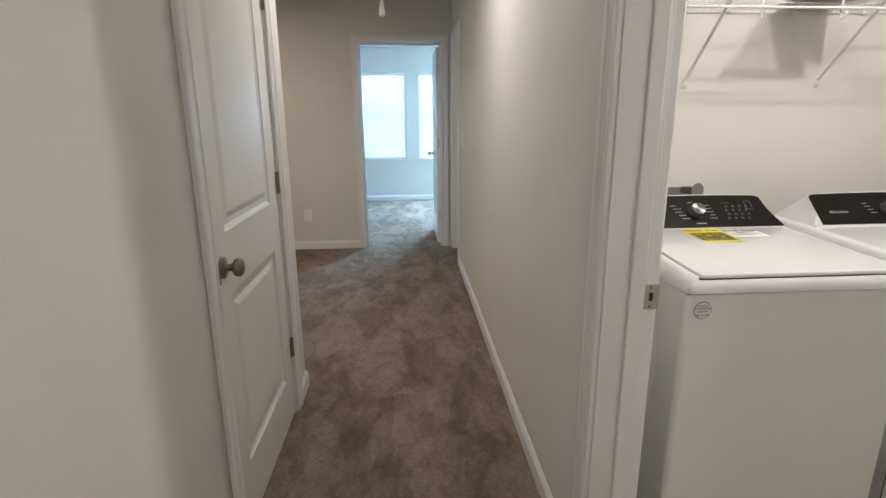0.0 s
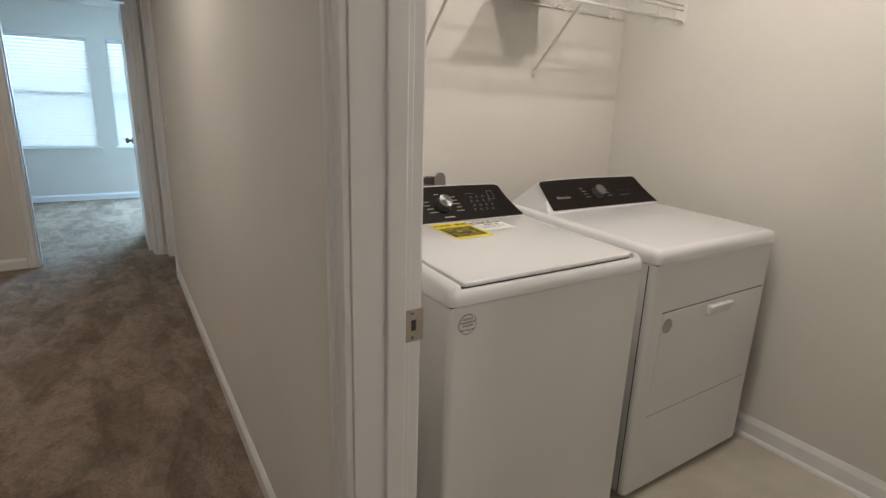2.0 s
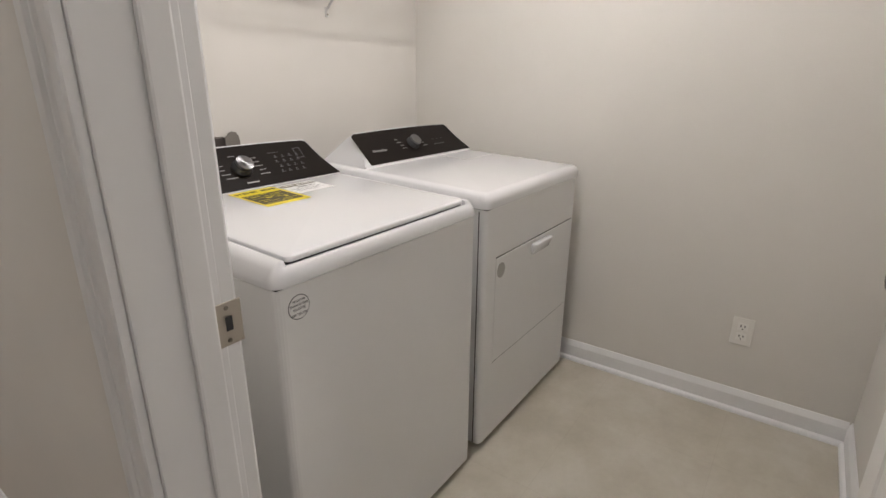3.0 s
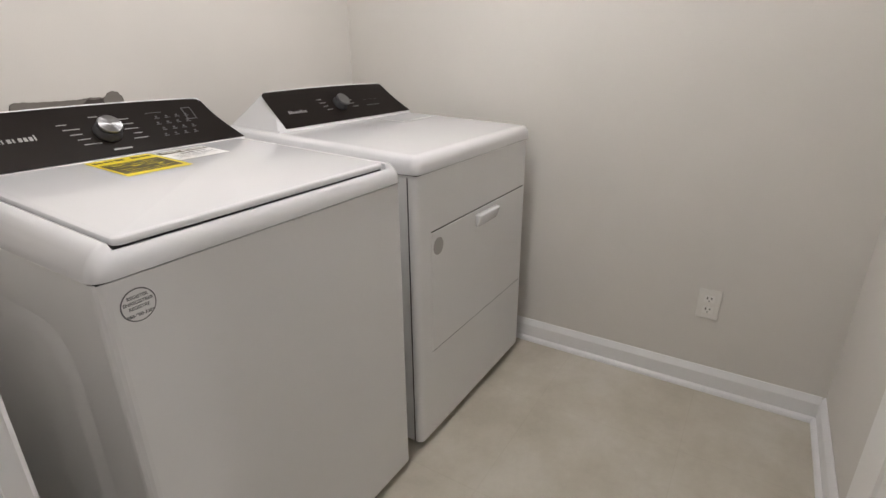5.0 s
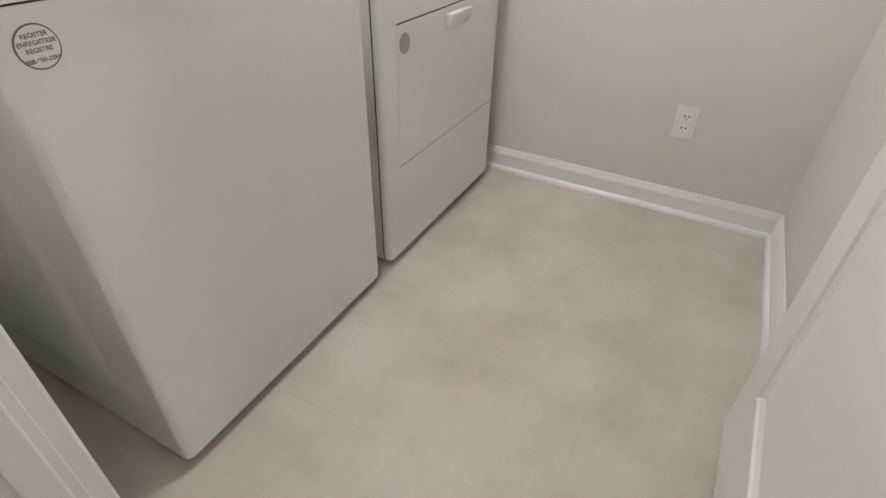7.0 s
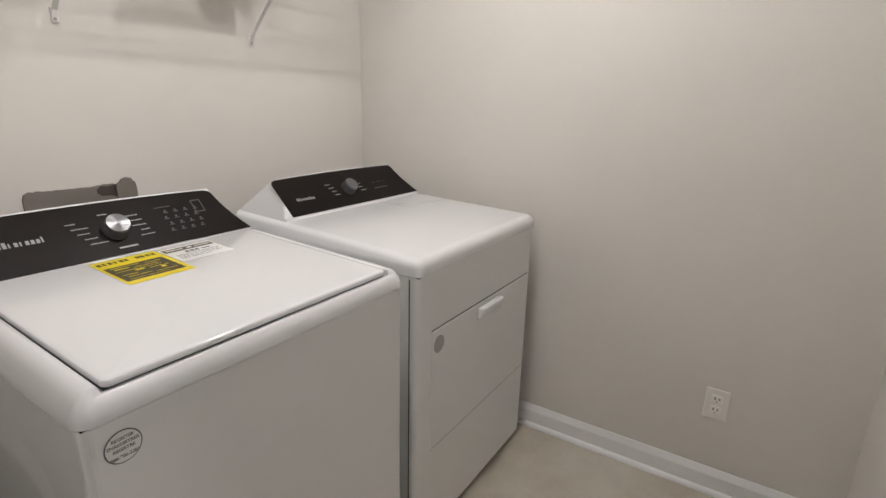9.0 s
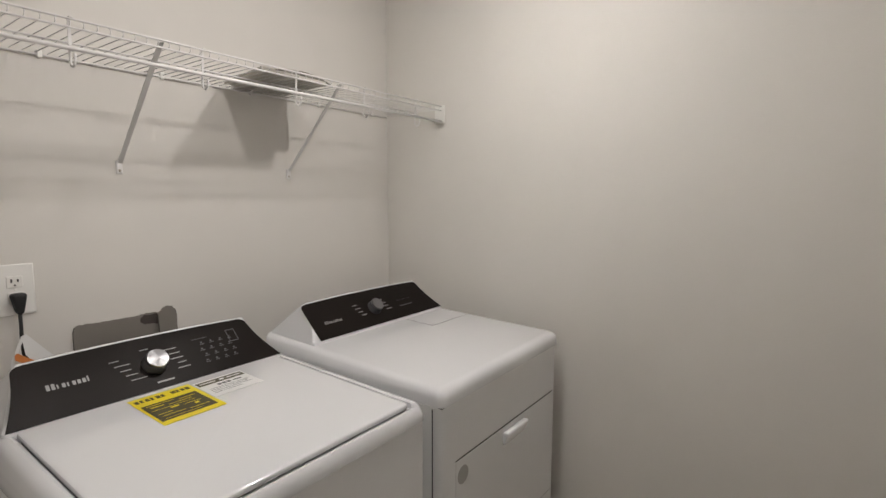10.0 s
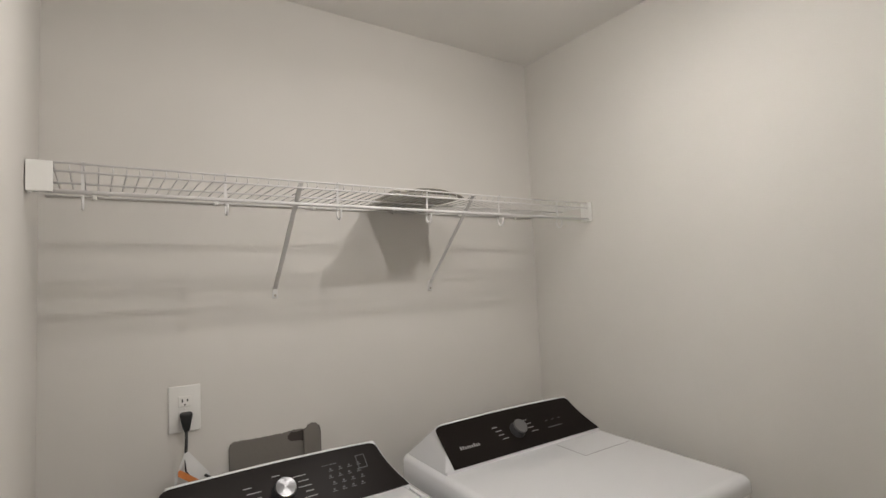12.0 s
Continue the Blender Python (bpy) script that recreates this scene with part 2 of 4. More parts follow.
def tube(points, radius, n=8, bm=None):
    """A round wire through points."""
    bm = bm or bmesh.new()
    pts = [Vector(p) for p in points]
    rings = []
    up = Vector((0.13, 0.21, 0.97))
    for i, p in enumerate(pts):
        d = (pts[min(i + 1, len(pts) - 1)] - pts[max(i - 1, 0)]).normalized()
        if abs(d.dot(up)) > 0.95:
            up = Vector((0.9, 0.3, 0.1))
        u = d.cross(up).normalized()
        w = d.cross(u)
        rings.append([bm.verts.new(p + radius * (math.cos(2 * math.pi * k / n) * u + math.sin(2 * math.pi * k / n) * w)) for k in range(n)])
    for a, b in zip(rings, rings[1:]):
        for k in range(n):
            bm.faces.new((a[k], a[(k + 1) % n], b[(k + 1) % n], b[k]))
    bm.faces.new(rings[0])
    bm.faces.new(rings[-1])
    return bm


def prism(outline, axis, a, b, bm=None):
    """An outline of two coordinates pushed along an axis from a to b."""
    bm = bm or bmesh.new()

    def at(p, w):
        q = list(p)
        q.insert(axis, w)
        return bm.verts.new(q)
    lo, hi = [at(p, a) for p in outline], [at(p, b) for p in outline]
    bm.faces.new(lo)
    bm.faces.new(hi)
    for k in range(len(lo)):
        n = (k + 1) % len(lo)
        bm.faces.new((lo[k], lo[n], hi[n], hi[k]))
    return bm


def wall(name, axis, faces, span, openings=(), height=2.44, mat=None):
    """A wall with openings. axis: the way it runs, 0 or 1; faces: its two sides; openings: start, end, sill, head."""
    bm = bmesh.new()

    def block(a, b, z0, z1):
        lo, hi = [0, 0, z0], [0, 0, z1]
        lo[axis], hi[axis] = a, b
        lo[1 - axis], hi[1 - axis] = faces
        box(lo, hi, bm=bm)
    at = span[0]
    for a, b, sill, head in sorted(openings):
        block(at, a, 0, height)
        if sill > 0:
            block(a, b, 0, sill)
        block(a, b, head, height)
        at = b
    block(at, span[1], 0, height)
    return part(name, bm, mat or WALL, kind="structure")


CASING = ((0.006, 0.0), (0.006, 0.011), (0.009, 0.0135), (0.016, 0.0135), (0.020, 0.009), (0.040, 0.010), (0.044, 0.013), (0.049, 0.013), (0.053, 0.010), (0.058, 0.016), (0.070, 0.018), (0.074, 0.013), (0.074, 0.0))


def casing(axis, plane, out, a, b, head, bottom=0.0, proud=1.0):
    """The moulded frame round an opening, on the wall's plane, standing out by out = +1 or -1."""
    bm = bmesh.new()

    def at(along, off, z):
        p = [0, 0, z]
        p[axis], p[1 - axis] = along, plane + out * (off * proud + 0.0015)
        return bm.verts.new(p)
    rings = [[at(a - u, v, bottom) for u, v in CASING], [at(a - u, v, head + u) for u, v in CASING],
             [at(b + u, v, head + u) for u, v in CASING], [at(b + u, v, bottom) for u, v in CASING]]
    for r, s in zip(rings, rings[1:]):
        for k in range(len(r) - 1):
            bm.faces.new((r[k], r[k + 1], s[k + 1], s[k]))
    bm.faces.new(rings[0])
    bm.faces.new(rings[-1])
    return bm


def jamb(axis, faces, a, b, head, thick=0.018):
    bm = bmesh.new()

    def block(p, q, z0, z1):
        lo, hi = [0, 0, z0], [0, 0, z1]
        lo[axis], hi[axis] = p, q
        lo[1 - axis], hi[1 - axis] = faces
        box(lo, hi, 0.0015, 1, bm=bm)
    block(a - thick, a, 0, head + thick)
    block(b, b + thick, 0, head + thick)
    block(a, b, head, head + thick)
    return bm


def stop(axis, faces, a, b, head, thick=0.011):
    bm = bmesh.new()

    def block(p, q, z0, z1):
        lo, hi = [0, 0, z0], [0, 0, z1]
        lo[axis], hi[axis] = p, q
        lo[1 - axis], hi[1 - axis] = faces
        box(lo, hi, 0.004, 2, bm=bm)
    block(a + 0.0005, a + thick, 0, head - 0.0005)
    block(b - thick, b - 0.0005, 0, head - 0.0005)
    block(a + thick + 0.0005, b - thick - 0.0005, head - thick, head - 0.0005)
    return bm


PANELS = ((0.21, 0.80), (0.995, 1.90))


def leaf(width, height=2.02, thick=0.035, panels=PANELS, stile=0.115):
    """A two-panel door leaf in x from 0 to width, y from 0 to thick, both faces moulded."""
    bm = bmesh.new()
    nest = ((0.0, 0.0), (0.004, 0.005), (0.016, 0.010), (0.034, 0.010), (0.052, 0.004), (0.058, 0.003))
    xs = [0, stile, width - stile, width]
    zs = [0] + [z for pair in panels for z in pair] + [height]
    for face in (0, 1):
        def v(x, z, d):
            return bm.verts.new((x, d if face == 0 else thick - d, z))
        for i in range(3):
            for j in range(len(zs) - 1):
                x0, x1, z0, z1 = xs[i], xs[i + 1], zs[j], zs[j + 1]
                if i == 1 and j % 2 == 1:
                    loops = [[v(x0 + u, z0 + u, d), v(x1 - u, z0 + u, d), v(x1 - u, z1 - u, d), v(x0 + u, z1 - u, d)] for u, d in nest]
                    for p, q in zip(loops, loops[1:]):
                        for k in range(4):
                            bm.faces.new((p[k], p[(k + 1) % 4], q[(k + 1) % 4], q[k]))
                    bm.faces.new(loops[-1])
                else:
                    bm.faces.new([v(x0, z0, 0), v(x1, z0, 0), v(x1, z1, 0), v(x0, z1, 0)])
    for x in (0, width):
        for z0, z1 in zip(zs, zs[1:]):
            bm.faces.new([bm.verts.new(p) for p in ((x, 0, z0), (x, thick, z0), (x, thick, z1), (x, 0, z1))])
    for z in (0, height):
        for x0, x1 in zip(xs, xs[1:]):
            bm.faces.new([bm.verts.new(p) for p in ((x0, 0, z), (x1, 0, z), (x1, thick, z), (x0, thick, z))])
    bmesh.ops.remove_doubles(bm, verts=bm.verts[:], dist=0.0002)
    return bm


def knob(m):
    """A round door knob with its rose; m's z axis points out of the leaf."""
    return disc(None, m, ((0.0, 0.0), (0.033, 0.0), (0.033, 0.004), (0.030, 0.008), (0.018, 0.011), (0.012, 0.014), (0.011, 0.028), (0.016, 0.034),
                          (0.024, 0.037), (0.0275, 0.045), (0.0265, 0.054), (0.020, 0.060), (0.010, 0.0625), (0.0, 0.063)), 28)


def hinge(place, axis_out, along):
    """A butt hinge: knuckle and the leaf edge that shows. axis_out and along are unit vectors in the plan."""
    bm = tube([Vector(place) + Vector((0, 0, -0.045)), Vector(place) + Vector((0, 0, 0.045))], 0.0065, 10)
    p = Vector(place)
    a, o = Vector(along), Vector(axis_out)
    lo = p - a * 0.001 - o * 0.006
    hi = p + a * 0.016 - o * 0.003
    box([min(lo[i], hi[i]) if i < 2 else p.z - 0.044 for i in range(3)], [max(lo[i], hi[i]) + (0.0005 if i < 2 else 0) if i < 2 else p.z + 0.044 for i in range(3)], bm=bm)
    return bm


BASE = ((0.0, 0.0), (0.013, 0.0), (0.013, 0.066), (0.0115, 0.070), (0.0045, 0.086), (0.003, 0.089), (0.0, 0.089))
SHOE = ((0.0135, 0.0), (0.026, 0.0), (0.0255, 0.006), (0.022, 0.013), (0.016, 0.018), (0.0135, 0.019))


def run(profile, axis, plane, out, a, b, scale=1.0, lift=0.0):
    """A moulding along a wall's foot."""
    outline = [((plane + out * (u + 0.001)), z * scale + lift) for u, z in profile]
    return prism(outline, axis, a, b)


# ---- structure ----
HALL_R, ROOM_W, ROOM_E, ROOM_N, ROOM_S = 0.392, 0.503, 2.225, 2.02, 0.085
HALL_L, TURN_Y, FAR_Y, GLASS_Y = -0.62, 2.275, 5.195, 8.47
DOOR_A, DOOR_B, HEAD = 0.205, 0.996, 2.05
CL_A, CL_B = 1.272, 2.035
FD_A, FD_B = -0.52, 0.280

bm = box((ROOM_W - 0.06, ROOM_S - 0.12, -0.12), (ROOM_E + 0.12, ROOM_N + 0.12, 0.0))
part("floor", bm, VINYL, label="beige mottled sheet vinyl floor of the laundry room", kind="structure")
bm = box((-3.2, -1.72, -0.12), (ROOM_W - 0.06, GLASS_Y, 0.004))
part("carpet_floor", bm, CARPET, label="brown cut-pile carpet of the hallway with brushed marks", kind="structure")
bm = box((ROOM_W - 0.06 + 0.001, ROOM_N + 0.12, -0.12), (2.6, GLASS_Y, 0.004))
part("carpet_floor", bm, CARPET, kind="structure")
bm = box((-3.2, -1.72, 2.44), (2.6, GLASS_Y + 0.14, 2.56))
part("ceiling", bm, CEILING, label="matt white ceiling", kind="structure")

wall("wall_laundry_west", 1, (HALL_R, ROOM_W), (-1.6, 5.195), [(DOOR_A - 0.018, DOOR_B + 0.018, 0, HEAD + 0.018), (4.45, 5.10, 0, HEAD + 0.018)])
wall("wall_laundry_east", 1, (ROOM_E, ROOM_E + 0.12), (ROOM_S, ROOM_N))
wall("wall_laundry_north", 0, (ROOM_N, ROOM_N + 0.12), (ROOM_W, ROOM_E + 0.12))
wall("wall_laundry_south", 0, (ROOM_S - 0.12, ROOM_S), (ROOM_W, ROOM_E + 0.12))
wall("wall_hall_west", 1, (HALL_L - 0.12, HALL_L), (-1.6, TURN_Y), [(CL_A - 0.018, CL_B + 0.018, 0, HEAD + 0.018)])
wall("wall_hall_south", 0, (-1.72, -1.6), (-3.2, ROOM_W))
wall("wall_landing_south", 0, (TURN_Y - 0.12, TURN_Y), (-3.2, HALL_L - 0.12))
wall("wall_landing_west", 1, (-3.2, -3.08), (TURN_Y, FAR_Y))
wall("wall_far", 0, (FAR_Y, FAR_Y + 0.12), (-3.2, 2.6), [(FD_A - 0.018, FD_B + 0.018, 0, HEAD + 0.018)])
wall("wall_bedroom_west", 1, (-3.2, -3.08), (FAR_Y + 0.12, GLASS_Y))
wall("wall_bedroom_east", 1, (2.48, 2.6), (FAR_Y + 0.12, GLASS_Y))
# the third window is unseen, added as a reason for the daylight fill
WINDOWS = ((-1.0, -0.075), (0.13, 1.05), (1.32, 2.24))
SILL, WHEAD = 0.70, 2.05
wall("wall_bedroom_windows", 0, (GLASS_Y, GLASS_Y + 0.14), (-3.2, 2.6), [(a, b, SILL, WHEAD) for a, b in WINDOWS])

# skirting boards
for k, (axis, plane, out, a, b) in enumerate(((1, ROOM_E, -1, ROOM_S + 0.011, ROOM_N - 0.011), (0, ROOM_S, 1, ROOM_W + 0.011, ROOM_E), (0, ROOM_N, -1, ROOM_W + 0.011, ROOM_E))):
    part("baseboard", run(BASE, axis, plane, out, a, b, 1.05), TRIM, label="white painted moulded baseboard", kind="structure")
    part("shoe_moulding", run(SHOE, axis, plane, out, a, b), TRIM, label="white quarter-round shoe moulding", kind="structure")
part("baseboard", run(BASE, 1, ROOM_W, 1, DOOR_B + 0.09, ROOM_N), TRIM, kind="structure")
for axis, plane, out, a, b in ((1, HALL_R, -1, DOOR_B + 0.082, 4.37), (1, HALL_R, -1, -1.6, DOOR_A - 0.082), (1, HALL_L, 1, CL_B + 0.078, TURN_Y + 0.012), (1, HALL_L, 1, -1.6, CL_A - 0.078),
                               (0, TURN_Y, 1, -3.08, HALL_L), (0, FAR_Y, -1, -3.08, FD_A - 0.078), (0, FAR_Y, -1, FD_B + 0.078, HALL_R - 0.02), (0, GLASS_Y, -1, -3.08, 2.48), (1, -3.08, 1, TURN_Y, FAR_Y)):
    part("baseboard", run(BASE, axis, plane, out, a, b, 0.95, 0.004), TRIM, kind="structure")


def doorway(name, axis, faces, a, b, sides, label):
    d = holder(name, kind="structure", label=label)
    wpart("door_jamb", jamb(axis, (faces[0] - 0.001, faces[1] + 0.001), a, b, HEAD), TRIM, d)
    for plane, out in sides:
        wpart("casing", casing(axis, plane, out, a, b, HEAD, 0.0, 1.9 if plane == ROOM_W else 1.0), TRIM, d, "white moulded casing")
    return d


# laundry doorway
d = doorway("door_1", 1, (HALL_R, ROOM_W), DOOR_A, DOOR_B, ((HALL_R, -1), (ROOM_W, 1)), "white painted laundry doorway with its door standing open")
wpart("door_stop", stop(1, (0.452, 0.490), DOOR_A, DOOR_B, HEAD), TRIM, d)
bm = box((0.492, DOOR_B - 0.0025, 0.878), (0.5295, DOOR_B - 0.0005, 0.942), 0.0008, 1)
plate = wpart("strike_plate", bm, SATIN, d, "satin nickel strike plate")
wpart("latch_hole", box((0.504, DOOR_B - 0.0035, 0.900), (0.514, DOOR_B - 0.003, 0.921)), SHADOWGAP, plate)
for z in (0.886, 0.934):
    wpart("screw", disc(None, pose(0.507, DOOR_B - 0.003, z, 90, 0, 0), ((0.0, 0.0), (0.0035, 0.0), (0.003, 0.001), (0.0, 0.001)), 10), NICKEL, plate)
lf = wpart("door_leaf", leaf(0.785), DOOR, d, "white two-panel door leaf open against the wall")
lf.matrix_local = pose(0.545, 0.174, 0.012, 0, 0, -2.0)
m = pose(0.720, 0.035, 0.90, -90, 0, 0)
kn = part("door_knob", knob(m), NICKEL, lf, "round aged nickel knob", True)

# hall closet door
d = doorway("door_2", 1, (HALL_L - 0.12, HALL_L), CL_A, CL_B, ((HALL_L, 1),), "white closed hall closet door")
wpart("door_stop", stop(1, (HALL_L - 0.075, HALL_L - 0.042), CL_A, CL_B, HEAD), TRIM, d)
lf = wpart("door_leaf", leaf(CL_B - CL_A - 0.006), DOOR, d, "white two-panel closet door leaf")
lf.matrix_local = pose(HALL_L - 0.003, CL_A + 0.003, 0.014, 0, 0, 90)
part("door_knob", knob(pose(0.062, 0.0, 0.90, 90, 0, 0)), NICKEL, lf, "round aged nickel knob", True)
for z in (0.335, 1.08, 1.79):
    wpart("hinge", hinge((HALL_L + 0.006, CL_B, z), (1, 0, 0), (0, -1, 0)), NICKEL, d, "aged nickel hinge")

wpart("strike_plate", box((HALL_L - 0.004, CL_A - 0.012, 0.882), (HALL_L + 0.0155, CL_A - 0.0015, 0.938), 0.001, 1), NICKEL, d, "aged nickel strike plate")

# far doorway to the bedroom
d = doorway("door_3", 0, (FAR_Y, FAR_Y + 0.12), FD_A, FD_B, ((FAR_Y, -1), (FAR_Y + 0.12, 1)), "white bedroom doorway with its door open inward")
wpart("door_stop", stop(0, (FAR_Y + 0.04, FAR_Y + 0.08), FD_A, FD_B, HEAD), TRIM, d)
lf = wpart("door_leaf", leaf(0.79), DOOR, d, "white two-panel bedroom door leaf standing open")
lf.matrix_local = pose(FD_B - 0.004, FAR_Y + 0.125, 0.014, 0, 0, 90)
part("door_knob", knob(pose(0.725, 0.0 + 0.035, 0.92, -90, 0, 0)), NICKEL, lf, "round aged nickel knob", True)
for z in (0.32, 1.08, 1.83):
    wpart("hinge", hinge((FD_B - 0.006, FAR_Y + 0.12, z), (0, 1, 0), (0, -1, 0)), NICKEL, d, "aged nickel hinge")

# side door at the hall's end
d = doorway("door_4", 1, (HALL_R, ROOM_W), 4.468, 5.082, ((HALL_R, -1),), "white closed door at the end of the hallway")
lf = wpart("door_leaf", leaf(0.606), DOOR, d)
lf.matrix_local = pose(ROOM_W - 0.005, 4.471, 0.014, 0, 0, 90)

# windows with blinds
for k, (a, b) in enumerate(WINDOWS):
    w = holder("window_%d" % (k + 1), kind="structure", label="white vinyl bedroom window behind lowered horizontal blinds")
    bm = bmesh.new()
    y0, y1 = GLASS_Y + 0.085, GLASS_Y + 0.125
    mid = 0.5 * (SILL + WHEAD)
    for lo, hi in (((a, SILL), (a + 0.025, WHEAD)), ((b - 0.025, SILL), (b, WHEAD)), ((a + 0.025, SILL), (b - 0.025, SILL + 0.025)), ((a + 0.025, WHEAD - 0.025), (b - 0.025, WHEAD)), ((a + 0.025, mid - 0.015), (b - 0.025, mid + 0.015))):
        box((lo[0], y0, lo[1]), (hi[0], y1, hi[1]), 0.003, 1, bm)
    wpart("window_frame", bm, TRIM, w)
    wpart("window_sill", box((a - 0.03, GLASS_Y - 0.025, SILL - 0.02), (b + 0.03, GLASS_Y - 0.001, SILL + 0.002), 0.004, 2), TRIM, w)
    for z0, z1 in ((SILL + 0.025, mid - 0.015), (mid + 0.015, WHEAD - 0.025)):
        pane = wpart("pane", box((a + 0.025, y0 + 0.016, z0), (b - 0.025, y0 + 0.020, z1)), GLASS, w)
        pane.visible_shadow = False
    bl = holder("window_blind", (0.5 * (a + b), GLASS_Y + 0.04, WHEAD), "white horizontal slatted blind lowered in the window", "window blind", "blinds in the bedroom windows")
    wpart("headrail", box((a + 0.006, GLASS_Y + 0.012, WHEAD - 0.045), (b - 0.006, GLASS_Y + 0.065, WHEAD - 0.001), 0.004, 2), BLIND, bl)
    slat_mesh = mesh_of(box((a + 0.01, -0.024, -0.0013), (b - 0.01, 0.024, 0.0013)), "slat", BLIND)
    n = 30
    for i in range(n):
        s = new("slat", slat_mesh)
        s.parent = bl
        s.matrix_local = pose(-0.5 * (a + b), 0.0, -0.07 - i * (WHEAD - SILL - 0.11) / (n - 1), 60, 0, 0)
    wpart("bottom_rail", box((a + 0.01, GLASS_Y + 0.015, SILL + 0.004), (b - 0.01, GLASS_Y + 0.062, SILL + 0.022), 0.004, 2), BLIND, bl)
part("backdrop", box((-30, 60.0, -12), (30, 60.2, 25)), OUTSIDE, label="bright hazy daylight outside the windows", kind="structure")
part("ground", box((-60, GLASS_Y + 0.15, -3.2), (60, 59.9, -3.0)), painted("lawn", (0.09, 0.12, 0.04), 0.9, 0.4), kind="structure")

# ---- machines ----
FRONT = 1.128
YB = 1.86
CON = ((1.628, 0.900), (1.633, 0.936), (1.735, 1.037), (1.7385, 1.0392), (1.746, 1.0385), (1.800, 1.001), (1.845, 0.955), (YB, 0.925), (YB, 0.885))
CN = Vector((0, -0.7028, 0.7114))
C0, C1 = Vector((0, 1.6340, 0.9378)), Vector((0, 1.7340, 1.0366))


def on_console(x, up, lift=0.0):
    """A place on the console's sloping face: up from 0 at its foot to 1."""
    return Vector((x, 0, 0)) + C0.lerp(C1, up) + CN * lift


def console_pose(x, up, lift=0.0):
    slope = math.degrees(math.atan2(C1.z - C0.z, C1.y - C0.y))
    p = on_console(x, up, lift)
    return pose(p.x, p.y, p.z, slope, 0, 0)


def console_plate(x0, x1, y0, y1, lift, thick, corner=None):
    """A plate on the console face, x across and y up its slope in metres, from a bevelled outline."""
    outline = corner or ((x0, y0), (x1, y0), (x1, y1), (x0, y1))
    bm = bmesh.new()
    L = (C1 - C0).length
    for z in (lift, lift + thick):
        bm.faces.new([bm.verts.new(on_console(x, y / L, z)) for x, y in outline])
    v = list(bm.verts)
    n = len(outline)
    for k in range(n):
        bm.faces.new((v[k], v[(k + 1) % n], v[n + (k + 1) % n], v[n + k]))
    return bm


FLARE, ARCH = 1.7, 0.006


def narrowing(u):
    """How far the console's ends have drawn in at a height u from foot to top: a hollow curve."""
    return 1 - (1 - max(0.0, min(1.0, u))) ** FLARE


def face_outline(xb0, xb1, xt0, xt1, h, r=0.020, y0=-0.001):
    """Outline of the dark console face: hollow flared ends, round top corners and a slightly arched top."""
    cx, half = 0.5 * (xt0 + xt1), 0.5 * (xt1 - xt0)

    def end(xb, xt, out):
        pts = []
        for k in range(9):
            y = y0 + (h - r - y0) * k / 8
            pts.append((xb + (xt - xb) * narrowing(y / h), y))
        last = Vector((xt - out * r * 1.2, h + 0.0008))
        for k in range(1, 6):
            t = k / 6
            q = Vector(pts[8]).lerp(Vector((xt, h)), t).lerp(Vector((xt, h)).lerp(last, t), t)
            pts.append((q.x, q.y))
        for k in range(7):
            x = last.x + (cx - last.x) * k / 6
            pts.append((x, h + ARCH * (1 - ((x - cx) / half) ** 2) * 0.9))
        return pts
    return end(xb1, xt1, 1) + end(xb0, xt0, -1)[:-1][::-1]


def dial(parent, x, up, r, label):
    m = console_pose(x, up, 0.0005)
    dl = wpart("dial", disc(None, m, ((0.0, 0.0), (r * 1.12, 0.0), (r * 1.12, 0.006), (r, 0.008), (r * 0.97, 0.022), (0.0, 0.022)), 40), SHADOWGAP, parent, label, True)
    cap = part("dial_cap", disc(None, pose(0, 0, 0), ((0.0, 0.0225), (r * 0.975, 0.0225), (r * 0.98, 0.027), (r * 0.93, 0.0295), (0.0, 0.0295)), 48), CHROME, dl, "spun chrome cap")
    cap.matrix_local = Matrix.Translation(-(parent.location + parent.parent.location + dl.location)) @ m
    return dl


def bars(parent, name, specs, mat=None, lift=0.0022):
    """Short printed lines on the console: x, slope distance, length, thickness."""
    for x, y, length, th in specs:
        wpart(name, console_plate(x, x + length, y, y + th, lift, 0.0003), mat or PRINT, parent)


